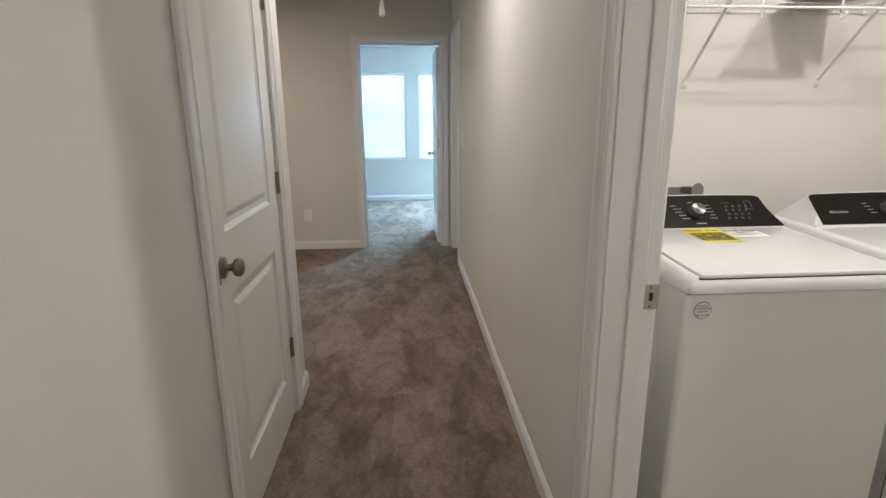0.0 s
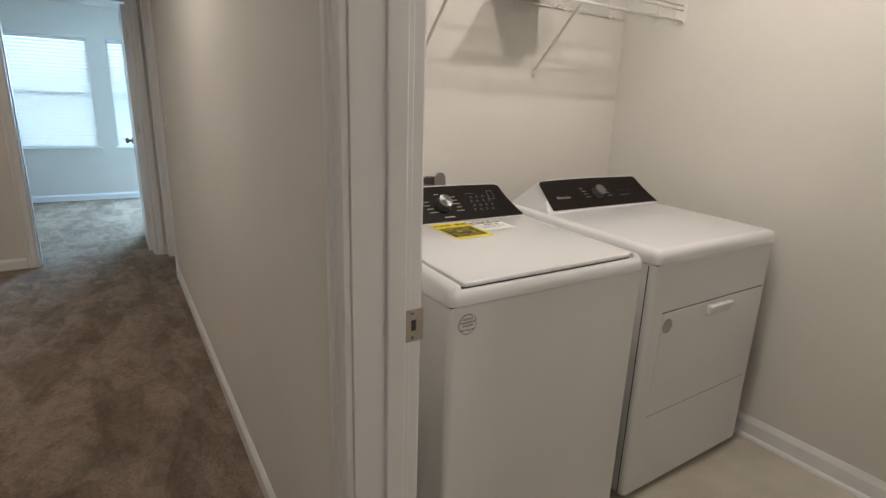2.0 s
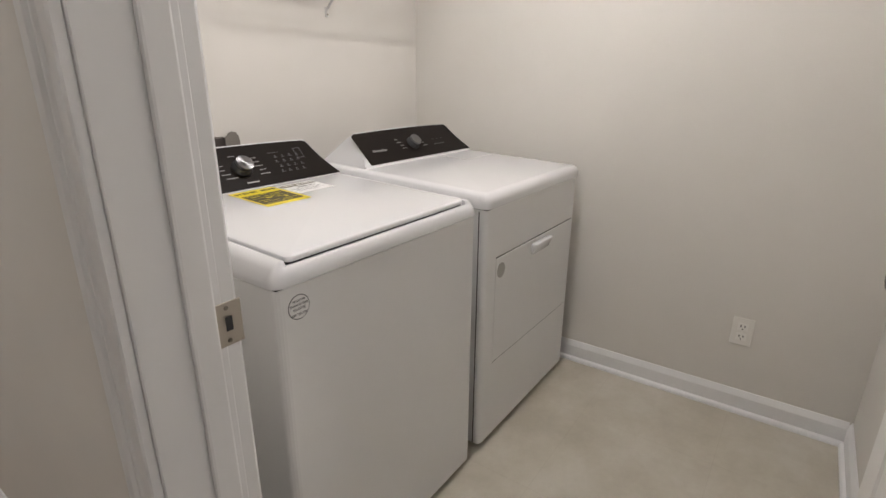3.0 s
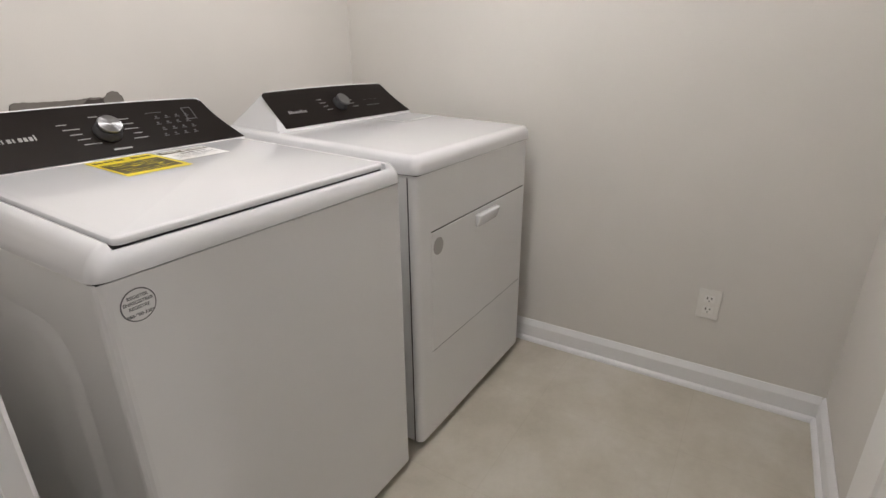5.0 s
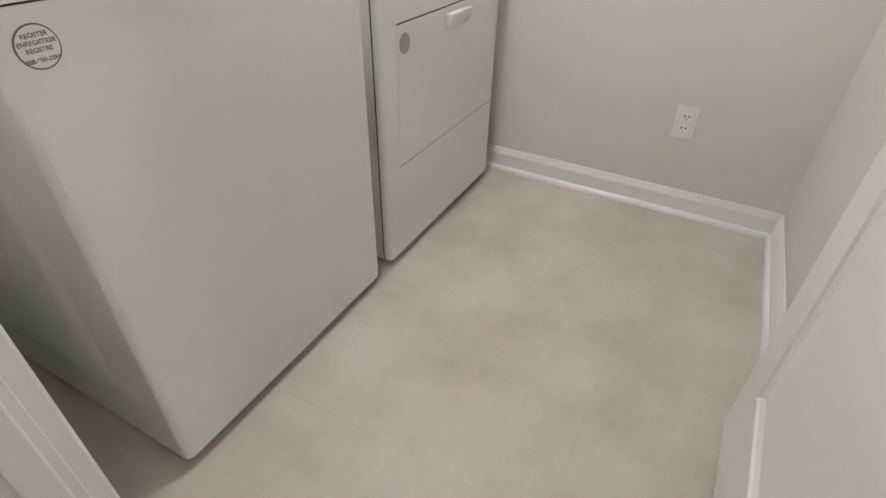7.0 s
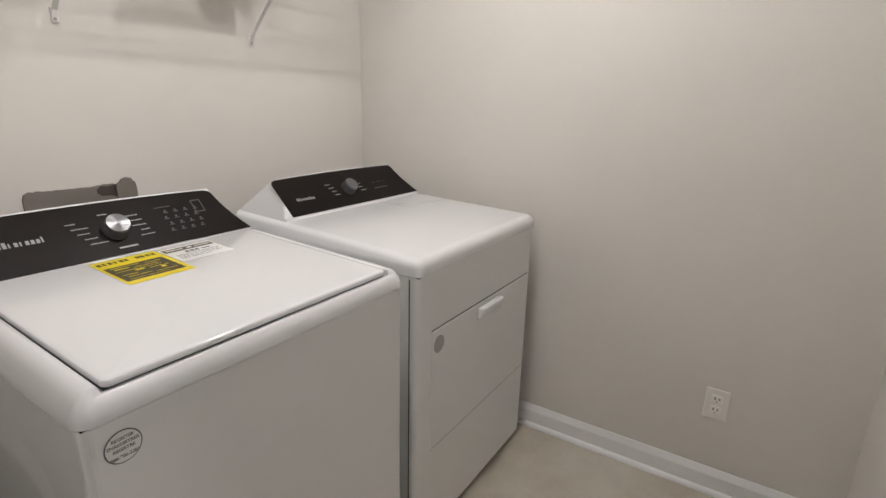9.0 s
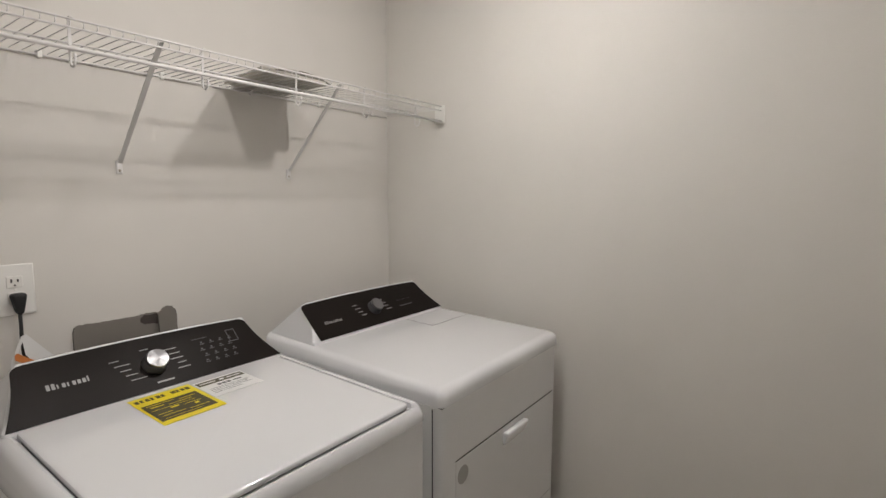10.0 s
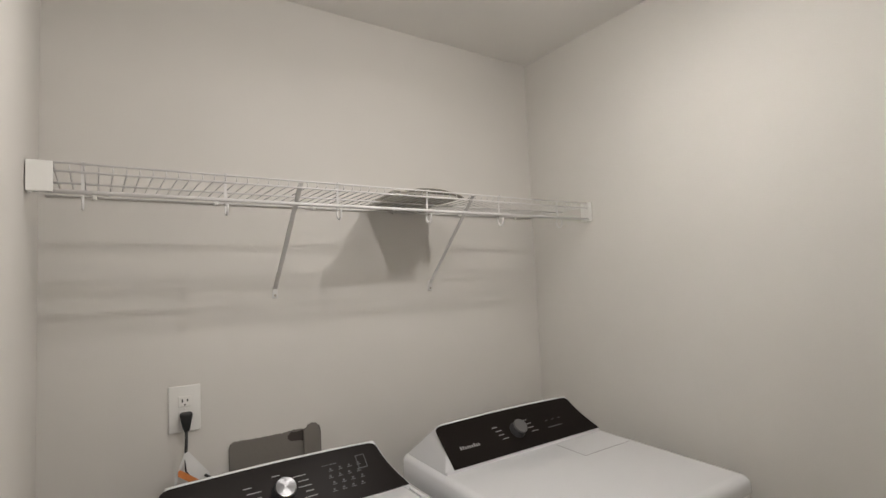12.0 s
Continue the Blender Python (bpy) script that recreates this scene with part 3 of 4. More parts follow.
def console(parent, x0, x1, taper, label, foot=0.004, top=0.004):
    cx, half, h = 0.5 * (x0 + x1), 0.5 * (x1 - x0), (C1 - C0).length
    steps = 6
    section = [Vector(CON[0])]
    for p, q in ((1, 2), (5, 6), (6, 7)):
        section += [Vector(CON[p]).lerp(Vector(CON[q]), k / steps) for k in range(steps)]
        if p == 1:
            section += [Vector(CON[2]), Vector(CON[3]), Vector(CON[4])]
    section += [Vector(CON[7]), Vector(CON[8])]
    mid = sum(section, Vector((0, 0))) / len(section)
    along = (C1 - C0).normalized()
    bm = bmesh.new()
    rings = []
    n = 12
    stations = [(-1.0, 0.006), (-1.0 + 0.002 / half, 0.002), (-1.0 + 0.006 / half, 0.0)]
    stations += [(-1.0 + 2.0 * k / n, 0.0) for k in range(1, n)]
    stations += [(-s, d) for s, d in stations[2::-1]]
    for s, shrink in stations:
        ring = []
        for p in section:
            u = max(0.0, min(1.0, (p.y - 0.936) / 0.104))
            q = p + (mid - p).normalized() * shrink
            a = ARCH * u * (1 - s * s)
            ring.append(bm.verts.new((cx + s * half * (1 - taper * narrowing(u)), q.x + along.y * a, q.y + along.z * a)))
        rings.append(ring)
    for p, q in zip(rings, rings[1:]):
        for k in range(len(p)):
            bm.faces.new((p[k], p[(k + 1) % len(p)], q[(k + 1) % len(p)], q[k]))
    bm.faces.new(rings[0])
    bm.faces.new(rings[-1])
    c = wpart("console", crease(bm, 38), ENAMEL, parent, label, True)
    outline = face_outline(x0 + foot, x1 - 0.004, x0 + top + taper * half, x1 - 0.004 - taper * half, h - 0.0005)
    face = wpart("console_face", console_plate(0, 0, 0, 0, 0.0004, 0.0015, outline), PANEL, c, "glossy dark charcoal face")
    return c, face


def slope(bm, k=0.040):
    """Lifts a lid's parts towards the console."""
    for v in bm.verts:
        if v.co.z > 0.89:
            v.co.z += k * (v.co.y - FRONT)
    return bm


def weighted(ob):
    mod = ob.modifiers.new("weighted", "WEIGHTED_NORMAL")
    mod.keep_sharp = True
    return ob


WASHER_DECK = ((0.0, 0.8638, 0), (0.0, 0.8700, 0), (0.0012, 0.8770, 0), (0.0045, 0.8845, 0.1), (0.010, 0.8905, 0.35), (0.017, 0.8950, 0.7), (0.025, 0.8975, 0.95), (0.033, 0.8985, 1.0), (0.0385, 0.8980, 0.85), (0.0405, 0.8960, 0.0))
DRYER_DECK = ((0.0, 0.8628, 0), (0.0, 0.8820, 0), (0.0008, 0.8890, 0), (0.0035, 0.8960, 0), (0.0080, 0.9015, 0), (0.0140, 0.9055, 0), (0.0210, 0.9077, 0), (0.0300, 0.9085, 0))


def deck(w, name, x0, x1, profile, front, lift, label):
    bm = slope(crease(rounded_stack(x0 - 0.003, x1 + 0.003, FRONT - 0.004, YB, 0.024, profile, front, lift)))
    wpart(name, bm, ENAMEL, w, label, True)
    z0 = profile[0][1]
    wpart("seam", box((x0 + 0.004, FRONT + 0.003, z0 - 0.0036), (x1 - 0.004, YB - 0.01, z0 - 0.0002)), SHADOWGAP, w)


def sticker(parent, x, z, r, mat, y=FRONT):
    s = wpart("round_sticker", disc(None, pose(x, y - 0.0006, z, 90, 0, 0), ((0.0, 0.0), (r, 0.0), (r, 0.0004), (0.0, 0.0004)), 36), mat, parent, "round printed sticker")
    return s


def washer():
    x0, x1 = 0.680, 1.362
    w = holder("washing_machine", (0.5 * (x0 + x1), 1.5, 0), "white top-loading washing machine, dark console, yellow label on lid", "washing machine", "laundry machines")
    bm = box((x0, FRONT, 0.028), (x1, YB, 0.8605), 0.016, 4, edges=lambda p, q: abs(p.z - q.z) > 0.1)
    wpart("body", bm, ENAMEL_SIDE, w, "white enamelled steel cabinet")
    for side, x in ((-1, x0), (1, x1)):
        bm = bmesh.new()
        loops = []
        for inset, depth in ((0.0, -0.0005), (0.012, 0.0012), (0.034, 0.0052), (0.050, 0.0058)):
            ring = []
            for cy, cz, a0 in ((FRONT + 0.13, 0.13, 180), (YB - 0.10, 0.13, 270), (YB - 0.10, 0.76, 0), (FRONT + 0.13, 0.76, 90)):
                oy, oz = (1 if a0 in (180, 90) else -1), (1 if a0 in (180, 270) else -1)
                for q in range(6):
                    ang = radians(a0 + 18 * q)
                    ring.append(bm.verts.new((x + side * depth, cy + oy * (inset + 0.08) + 0.08 * math.cos(ang), cz + oz * (inset + 0.08) + 0.08 * math.sin(ang))))
            loops.append(ring)
        for p, q in zip(loops, loops[1:]):
            for k in range(len(p)):
                bm.faces.new((p[k], p[(k + 1) % len(p)], q[(k + 1) % len(p)], q[k]))
        bm.faces.new(loops[-1])
        weighted(wpart("side_panel", bm, ENAMEL_SIDE, w, smooth=True))
    deck(w, "top_deck", x0, x1, WASHER_DECK, 0.44, 0.0125, "white rounded top deck")
    plate = ((0.004, 0.9012, 0), (0.0012, 0.9022, 0), (0.0, 0.9045, 0), (0.0, 0.9090, 0), (0.0012, 0.9120, 0), (0.0040, 0.9138, 0), (0.0090, 0.9145, 0))
    lid = wpart("lid", slope(crease(rounded_stack(0.7215, 1.3170, FRONT + 0.012, 1.6450, 0.013, plate))), ENAMEL, w, "glossy white lid", True)
    # dark insert under the lid in place of the gap's shade
    wpart("lid_gap", slope(box((0.724, FRONT + 0.0205, 0.8955), (1.3145, 1.62, 0.9012))), SHADOWGAP, lid)
    c, face = console(w, 0.700, 1.332, 0.165, "white console", 0.004, -0.013)
    dial(c, 1.003, 0.47, 0.026, "round selector dial")
    # printed programme lines round the dial
    rows = []
    for k, (dx, ln) in enumerate(((-0.090, 0.020), (-0.084, 0.034), (-0.076, 0.024), (-0.068, 0.026), (-0.062, 0.036))):
        rows.append((1.003 + dx, 0.096 - 0.0145 * k, ln, 0.0020))
    for k, (dx, ln) in enumerate(((0.030, 0.032), (0.040, 0.026), (0.038, 0.032), (0.052, 0.020), (0.046, 0.032))):
        rows.append((1.003 + dx, 0.096 - 0.0145 * k, ln, 0.0020))
    rows.append((1.003 - 0.020, 0.110, 0.020, 0.0020))
    rows.append((1.003 - 0.012, 0.014, 0.040, 0.004))
    bars(face, "printed_line", rows)
    grid = []
    for i in range(4):
        for j in range(4):
            grid.append((1.120 + 0.026 * i + 0.005 * (j % 2), 0.034 + 0.0180 * j, 0.012, 0.0018))
            grid.append((1.123 + 0.026 * i + 0.005 * (j % 2), 0.038 + 0.0180 * j, 0.005, 0.0040))
    grid += [(1.110, 0.106, 0.040, 0.0014), (1.206, 0.076, 0.002, 0.036), (1.230, 0.076, 0.002, 0.036), (1.206, 0.112, 0.026, 0.002), (1.206, 0.076, 0.026, 0.002)]
    bars(face, "display_mark", grid, FAINT)
    bars(face, "maker_mark", [(0.787 + 0.0094 * k, 0.066, 0.0030 if k in (2, 4, 8) else 0.0064, 0.014 if k in (0, 1, 8) else 0.0098) for k in range(9)])
    # paper labels on the lid
    top = 0.9152
    lab = wpart("energy_label", slope(box((0.912, 1.448, top), (1.049, 1.617, top + 0.0004))), YELLOW, lid, "bright yellow energy label with dark print")
    for lo, hi in (((0.918, 1.467), (1.039, 1.566)),):
        wpart("printed_block", slope(box((lo[0], lo[1], top + 0.0006), (hi[0], hi[1], top + 0.0008))), INK, lab)
    for k, ln in enumerate((0.008, 0.006, 0.008, 0.005, 0.009, 0.007, 0.0, 0.010, 0.007, 0.008, 0.009)):
        if ln:
            wpart("printed_letter", slope(box((0.919 + 0.0112 * k, 1.588, top + 0.0006), (0.919 + 0.0112 * k + ln, 1.603, top + 0.0008))), INK, lab)
    for x, y, ln, th in ((0.926, 1.556, 0.060, 0.002), (0.994, 1.549, 0.036, 0.002), (0.930, 1.543, 0.028, 0.004), (0.966, 1.538, 0.050, 0.002), (0.924, 1.527, 0.094, 0.0015), (0.960, 1.516, 0.018, 0.007), (0.986, 1.514, 0.040, 0.002), (0.926, 1.502, 0.030, 0.002), (1.006, 1.500, 0.010, 0.009), (0.930, 1.489, 0.048, 0.002), (0.986, 1.485, 0.044, 0.002), (0.928, 1.474, 0.080, 0.0015)):
        wpart("printed_line", slope(box((x, y, top + 0.0010), (x + ln, y + th, top + 0.0012))), YELLOW, lab)
    lab = wpart("paper_label", slope(box((1.052, 1.500, top), (1.180, 1.606, top + 0.0004))), PAPER, lid, "white paper label with black print")
    wpart("printed_block", slope(box((1.056, 1.576, top + 0.0006), (1.176, 1.599, top + 0.0008))), INK, lab)
    for x, y, ln, th in ((1.062, 1.585, 0.040, 0.005), (1.112, 1.583, 0.012, 0.009), (1.131, 1.585, 0.038, 0.005)):
        wpart("printed_line", slope(box((x, y, top + 0.0010), (x + ln, y + th, top + 0.0012))), PAPER, lab)
    for x, y, ln, th in ((1.094, 1.556, 0.009, 0.011), (1.106, 1.556, 0.009, 0.011), (1.118, 1.556, 0.009, 0.011), (1.134, 1.558, 0.022, 0.006), (1.064, 1.546, 0.104, 0.0015), (1.064, 1.538, 0.096, 0.0015), (1.064, 1.529, 0.104, 0.0015), (1.064, 1.520, 0.070, 0.0015)):
        wpart("printed_line", slope(box((x, y, top + 0.0006), (x + ln, y + th, top + 0.0008))), GREYINK_GAPSHADE, lab)
    st = sticker(w, 0.729, 0.816, 0.0255, GREYINK_GAPSHADE)
    wpart("sticker_face", disc(None, pose(0.729, FRONT - 0.0012, 0.816, 90, 0, 0), ((0.0, 0.0), (0.0236, 0.0), (0.0236, 0.0003), (0.0, 0.0003)), 36), ENAMEL_SIDE, st)
    for k, word in enumerate(("REGISTER", "ENREGISTRER", "REGISTRE", "888-900-3381")):
        text_on(st, word, (0.729, FRONT - 0.0018, 0.829 - 0.0082 * k - (0.003 if k == 3 else 0)), 0.0070)
    for x in (x0 + 0.05, x1 - 0.05):
        for y in (FRONT + 0.05, YB - 0.06):
            wpart("foot", disc(None, pose(x, y, 0.0), ((0.0, 0.0), (0.019, 0.0), (0.019, 0.014), (0.008, 0.016), (0.008, 0.0285), (0.0, 0.0285)), 14), BLACK, w)
    return w


def text_on(parent, word, place, size, mat=None, turn=(90, 0, 0)):
    curve = bpy.data.curves.new("writing", "FONT")
    curve.body, curve.size, curve.align_x, curve.align_y = word, size, "CENTER", "CENTER"
    curve.offset = 0.00022
    curve.materials.append(mat or GREYINK_GAPSHADE)
    ob = new("writing", curve)
    at, p = Vector((0, 0, 0)), parent
    while p is not None:
        at = at + p.location
        p = p.parent
    ob.parent = parent
    ob.matrix_local = pose(*(Vector(place) - at), *turn)
    return ob


def dryer():
    x0, x1 = 1.429, 2.136
    w = holder("tumble_dryer", (0.5 * (x0 + x1), 1.5, 0), "white front-loading tumble dryer with a dark console and a drop-down door", "tumble dryer", "laundry machines")
    bm = box((x0, FRONT + 0.004, 0.028), (x1, YB, 0.8595), 0.018, 5, edges=lambda p, q: abs(p.z - q.z) > 0.1)
    wpart("body", bm, ENAMEL_SIDE, w, "white enamelled steel cabinet")
    wpart("side_seam", box((x0 - 0.0012, FRONT + 0.028, 0.03), (x0 + 0.001, FRONT + 0.0310, 0.855)), SHADOWGAP, w)
    deck(w, "top_panel", x0, x1, DRYER_DECK, 1.0, 0.0, "glossy white top panel")
    lint = wpart("lint_lid", slope(box((1.885, 1.500, 0.9080), (2.100, 1.620, 0.9096), 0.0006, 1)), ENAMEL, w, "white lint screen lid")
    # grey strips here and round the door stand for shade in the joints
    wpart("lid_gap", slope(box((1.883, 1.4975, 0.9080), (2.102, 1.4998, 0.9087))), GREYINK_GAPSHADE, lint)
    wpart("lid_gap", slope(box((1.8825, 1.4998, 0.9080), (1.8848, 1.620, 0.9087))), GREYINK_GAPSHADE, lint)
    door = wpart("door", box((x0 + 0.067, FRONT + 0.0018, 0.322), (x1 - 0.030, FRONT + 0.0060, 0.692), 0.0018, 2), ENAMEL_SIDE, w, "white flush drop-down door")
    wpart("door_gap", box((x0 + 0.067, FRONT + 0.0034, 0.6922), (x1 - 0.027, FRONT + 0.0060, 0.6960)), SHADOWGAP, door)
    wpart("side_gap", box((x1 - 0.0296, FRONT + 0.0034, 0.3216), (x1 - 0.0280, FRONT + 0.0060, 0.6918)), GREYINK_GAPSHADE, door)
    wpart("lower_gap", box((x0 + 0.067, FRONT + 0.0034, 0.3192), (x1 - 0.029, FRONT + 0.0060, 0.3216)), GREYINK_GAPSHADE, door)
    bm = box((1.742, FRONT - 0.020, 0.638), (1.880, FRONT + 0.0016, 0.680), 0.006, 3)
    for v in bm.verts:
        if v.co.z < 0.65 and v.co.y < FRONT - 0.005:
            v.co.y += 0.011
    wpart("door_handle", bm, ENAMEL, door, "white moulded pull handle", True)
    wpart("handle_recess", box((1.746, FRONT + 0.0006, 0.622), (1.876, FRONT + 0.0016, 0.637), 0.0004, 1), ENAMEL_SIDE, door)
    st = sticker(door, 1.528, 0.646, 0.0255, STICKER, FRONT + 0.0016)
    c, face = console(w, 1.450, 2.118, 0.160, "white console", 0.029, -0.026)
    dial(c, 1.768, 0.47, 0.0245, "round selector dial")
    rows = [(1.768 - 0.092 + 0.006 * k, 0.092 - 0.0145 * k, 0.022 + 0.004 * (k % 2), 0.0022) for k in range(4)]
    rows += [(1.768 + 0.036 + 0.006 * k, 0.092 - 0.0145 * k, 0.024 + 0.004 * (k % 2), 0.0022) for k in range(4)]
    bars(face, "printed_line", rows)
    bars(face, "display_mark", [(1.895, 0.046, 0.07, 0.003), (1.90, 0.072, 0.012, 0.0015), (1.93, 0.072, 0.012, 0.0015), (1.96, 0.072, 0.012, 0.0015)], FAINT)
    bars(face, "maker_mark", [(1.530 + 0.0085 * k, 0.050, 0.0052, 0.011 if k in (0, 1, 6) else 0.008) for k in range(9)])
    for x in (x0 + 0.05, x1 - 0.05):
        for y in (FRONT + 0.05, YB - 0.06):
            wpart("foot", disc(None, pose(x, y, 0.0), ((0.0, 0.0), (0.019, 0.0), (0.019, 0.014), (0.008, 0.016), (0.008, 0.0285), (0.0, 0.0285)), 14), BLACK, w)
    return w


washer()
dryer()

# ---- wire shelf ----
SH_Y, SH_Z, SH_LOW, SH_TOP = 1.703, 1.745, 1.702, 1.763


def wire_shelf():
    x0, x1, yb = ROOM_W + 0.002, ROOM_E - 0.002, ROOM_N - 0.004
    s = holder("wire_shelf", (0.5 * (x0 + x1), ROOM_N, SH_Z), "white coated wire shelf with hanging rail on the back wall", "wire shelf")
    wire = mesh_of(tube([(0, SH_Y + 0.003, SH_TOP), (0, SH_Y + 0.003, SH_Z + 0.008), (0, SH_Y + 0.009, SH_Z + 0.0042), (0, yb, SH_Z + 0.0042)], 0.0014, 6), "deck_wire", WIRE, True)
    n = 66
    for k in range(n):
        ob = new("deck_wire", wire)
        ob.parent = s
        ob.matrix_local = pose(x0 + 0.02 + (x1 - x0 - 0.04) * k / (n - 1) - s.location.x, -s.location.y, -s.location.z)
    for y, z, r in ((SH_Y, SH_Z, 0.0026), (SH_Y, SH_TOP, 0.0026), (SH_Y, SH_LOW, 0.0050), (yb - 0.002, SH_Z - 0.001, 0.0028), (SH_Y + 0.130, SH_Z - 0.001, 0.0026)):
        wpart("rail", tube([(x0 + 0.012, y, z), (x1 - 0.012, y, z)], r, 8), WIRE, s, smooth=True)
    for xb, xt in ((1.088, 1.075), (1.667, 1.655)):
        p, q = Vector((xt, SH_Y + 0.006, SH_TOP - 0.003)), Vector((xb, yb - 0.006, 1.482))
        side, up = Vector((0.0065, 0, 0)), Vector((0, 0.62, 0.78)) * 0.0022
        bm = bmesh.new()
        ends = [[bm.verts.new(e + a * side + c * up) for a, c in ((-1, 0), (-1, 1), (1, 1), (1, 0))] for e in (p, q, q + Vector((0, 0.004, -0.02)))]
        for f, g in zip(ends, ends[1:]):
            for k in range(4):
                bm.faces.new((f[k], f[(k + 1) % 4], g[(k + 1) % 4], g[k]))
        bm.faces.new(ends[0])
        bm.faces.new(ends[-1])
        b = wpart("brace", bm, WIRE, s, "white sloping support brace")
        wpart("brace_foot", box((xb - 0.009, ROOM_N - 0.007, 1.452), (xb + 0.009, ROOM_N - 0.0005, 1.490), 0.003, 2), WIRE, b)
        wpart("screw", disc(None, pose(xb, ROOM_N - 0.008, 1.462, 90, 0, 0), ((0.0, 0.0), (0.004, 0.0), (0.003, 0.002), (0.0, 0.002)), 10), SATIN, b)
    for k, x in enumerate((0.600, 0.886, 1.178, 1.473, 1.764, 2.050)):
        strap = bmesh.new()
        path = ((SH_Y + 0.0060, SH_TOP + 0.001), (SH_Y + 0.0075, SH_Z - 0.004), (SH_Y + 0.0095, SH_LOW + 0.004), (SH_Y + 0.0085, SH_LOW - 0.006))
        ends = [[strap.verts.new((x + dx, y + dy, z)) for dx, dy in ((-0.0032, 0), (0.0032, 0), (0.0032, 0.002), (-0.0032, 0.002))] for y, z in path]
        for f, g in zip(ends, ends[1:]):
            for i in range(4):
                strap.faces.new((f[i], f[(i + 1) % 4], g[(i + 1) % 4], g[i]))
        strap.faces.new(ends[0])
        strap.faces.new(ends[-1])
        box((x - 0.0032, SH_Y - 0.004, SH_TOP + 0.0028), (x + 0.0032, SH_Y + 0.008, SH_TOP + 0.0045), bm=strap)
        hanger = wpart("rod_hanger", strap, WIRE, s)
        pts = [(x, SH_Y + 0.013, SH_LOW)]
        for i in range(9):
            a = math.pi * i / 8
            pts.append((x, SH_Y + 0.0 + 0.013 * math.cos(a), SH_LOW - 0.022 - 0.015 * math.sin(a)))
        pts.append((x, SH_Y - 0.013, SH_LOW - 0.012))
        wpart("rod_hook", tube(pts, 0.0026, 8), WIRE, hanger, smooth=True)
    bm = box((x0, SH_Y - 0.010, SH_LOW - 0.003), (x0 + 0.045, SH_Y - 0.005, SH_Z + 0.018), 0.0015, 2)
    box((x0, SH_Y - 0.005, SH_LOW - 0.003), (x0 + 0.008, SH_Y + 0.03, SH_Z + 0.018), 0.002, 2, bm)
    wpart("end_bracket", bm, PLASTIC, s)
    bm = box((x1 - 0.004, SH_Y - 0.012, SH_LOW - 0.006), (x1, SH_Y + 0.04, SH_TOP + 0.006), 0.0015, 2)
    box((x1 - 0.018, SH_Y - 0.012, SH_LOW - 0.008), (x1 - 0.0045, SH_Y + 0.02, SH_LOW - 0.005), 0.001, 1, bm)
    wpart("end_bracket", bm, PLASTIC, s)
    for x in np.arange(0.62, 2.2, 0.30):
        wpart("wall_clip", box((x - 0.006, ROOM_N - 0.010, SH_Z - 0.008), (x + 0.006, ROOM_N - 0.0005, SH_Z + 0.012), 0.002, 1), PLASTIC, s)
    return s


wire_shelf()

# item lying on the shelf
pk = holder("paper_packet", (1.495, 1.85, SH_Z + 0.0062), "grey curled paper packet lying on the wire shelf", "paper packet")
flat = [(1.352, 1.712), (1.600, 1.722), (1.622, 1.995), (1.403, 1.985)]
wpart("booklet", prism(flat, 2, SH_Z + 0.0062, SH_Z + 0.014), GREYPAPER, pk)
bm = bmesh.new()
rows = []
for i in range(13):
    u = i / 12
    a, b = Vector(flat[0]).lerp(Vector(flat[1]), u), Vector(flat[3]).lerp(Vector(flat[2]), u)
    a, b = a + Vector((0.05, 0.03)), b + Vector((0.05, 0.03))
    z = SH_Z + 0.017 + 0.020 * math.sin(math.pi * u) ** 0.8
    rows.append([[bm.verts.new((p.x, p.y, z + t)) for p in (a, b)] for t in (0.0, 0.0016)])
for p, q in zip(rows, rows[1:]):
    for t in (0, 1):
        bm.faces.new((p[t][0], p[t][1], q[t][1], q[t][0]))
    for e in (0, 1):
        bm.faces.new((p[0][e], p[1][e], q[1][e], q[0][e]))
for p in (rows[0], rows[-1]):
    bm.faces.new((p[0][0], p[0][1], p[1][1], p[1][0]))
wpart("curled_sheet", bm, GREYPAPER, pk)

# ---- outlets ----


def outlet(name, place, out, label, k=1.0):
    """A duplex outlet on a wall. out: the degrees by which its face is turned; it is built facing -y."""
    o = holder(name, place, label, "electrical outlet", "wall outlets")
    o.rotation_euler = (0, 0, radians(out))
    part("cover_plate", box((-0.041 * k, -0.006, -0.064 * k), (0.041 * k, -0.0005, 0.064 * k), 0.003, 2), PLATE if k < 1 else PLASTIC, o)
    for z in (0.020, -0.020):
        r = part("receptacle", box((-0.0165, -0.0085, z - 0.0145), (0.0165, -0.0055, z + 0.0145), 0.003, 2), PLASTIC, o)
        for x, h in ((-0.0065, 0.0045), (0.0065, 0.0035)):
            part("slot", box((x - 0.0018, -0.0092, z + 0.003 - h), (x + 0.0018, -0.0086, z + 0.003 + h)), SHADOWGAP, r)
        part("ground_hole", disc(None, pose(0, -0.0086, z - 0.0085, 90, 0, 0), ((0.0, 0.0), (0.0024, 0.0), (0.0024, 0.0006), (0.0, 0.0006)), 10), SHADOWGAP, r)
    part("screw", disc(None, pose(0, -0.0062, 0, 90, 0, 0), ((0.0, 0.0), (0.003, 0.0), (0.002, 0.001), (0.0, 0.001)), 10), PLASTIC, o)
    return o


outlet("outlet", (ROOM_E, 0.470, 0.335), -90, "white duplex outlet low on the beige wall", 0.86)
outlet("outlet", (0.831, ROOM_N, 1.157), 0, "white duplex outlet with a black plug in it")
outlet("outlet", (-1.12, FAR_Y, 0.362), 0, "white duplex outlet low on the hallway wall")

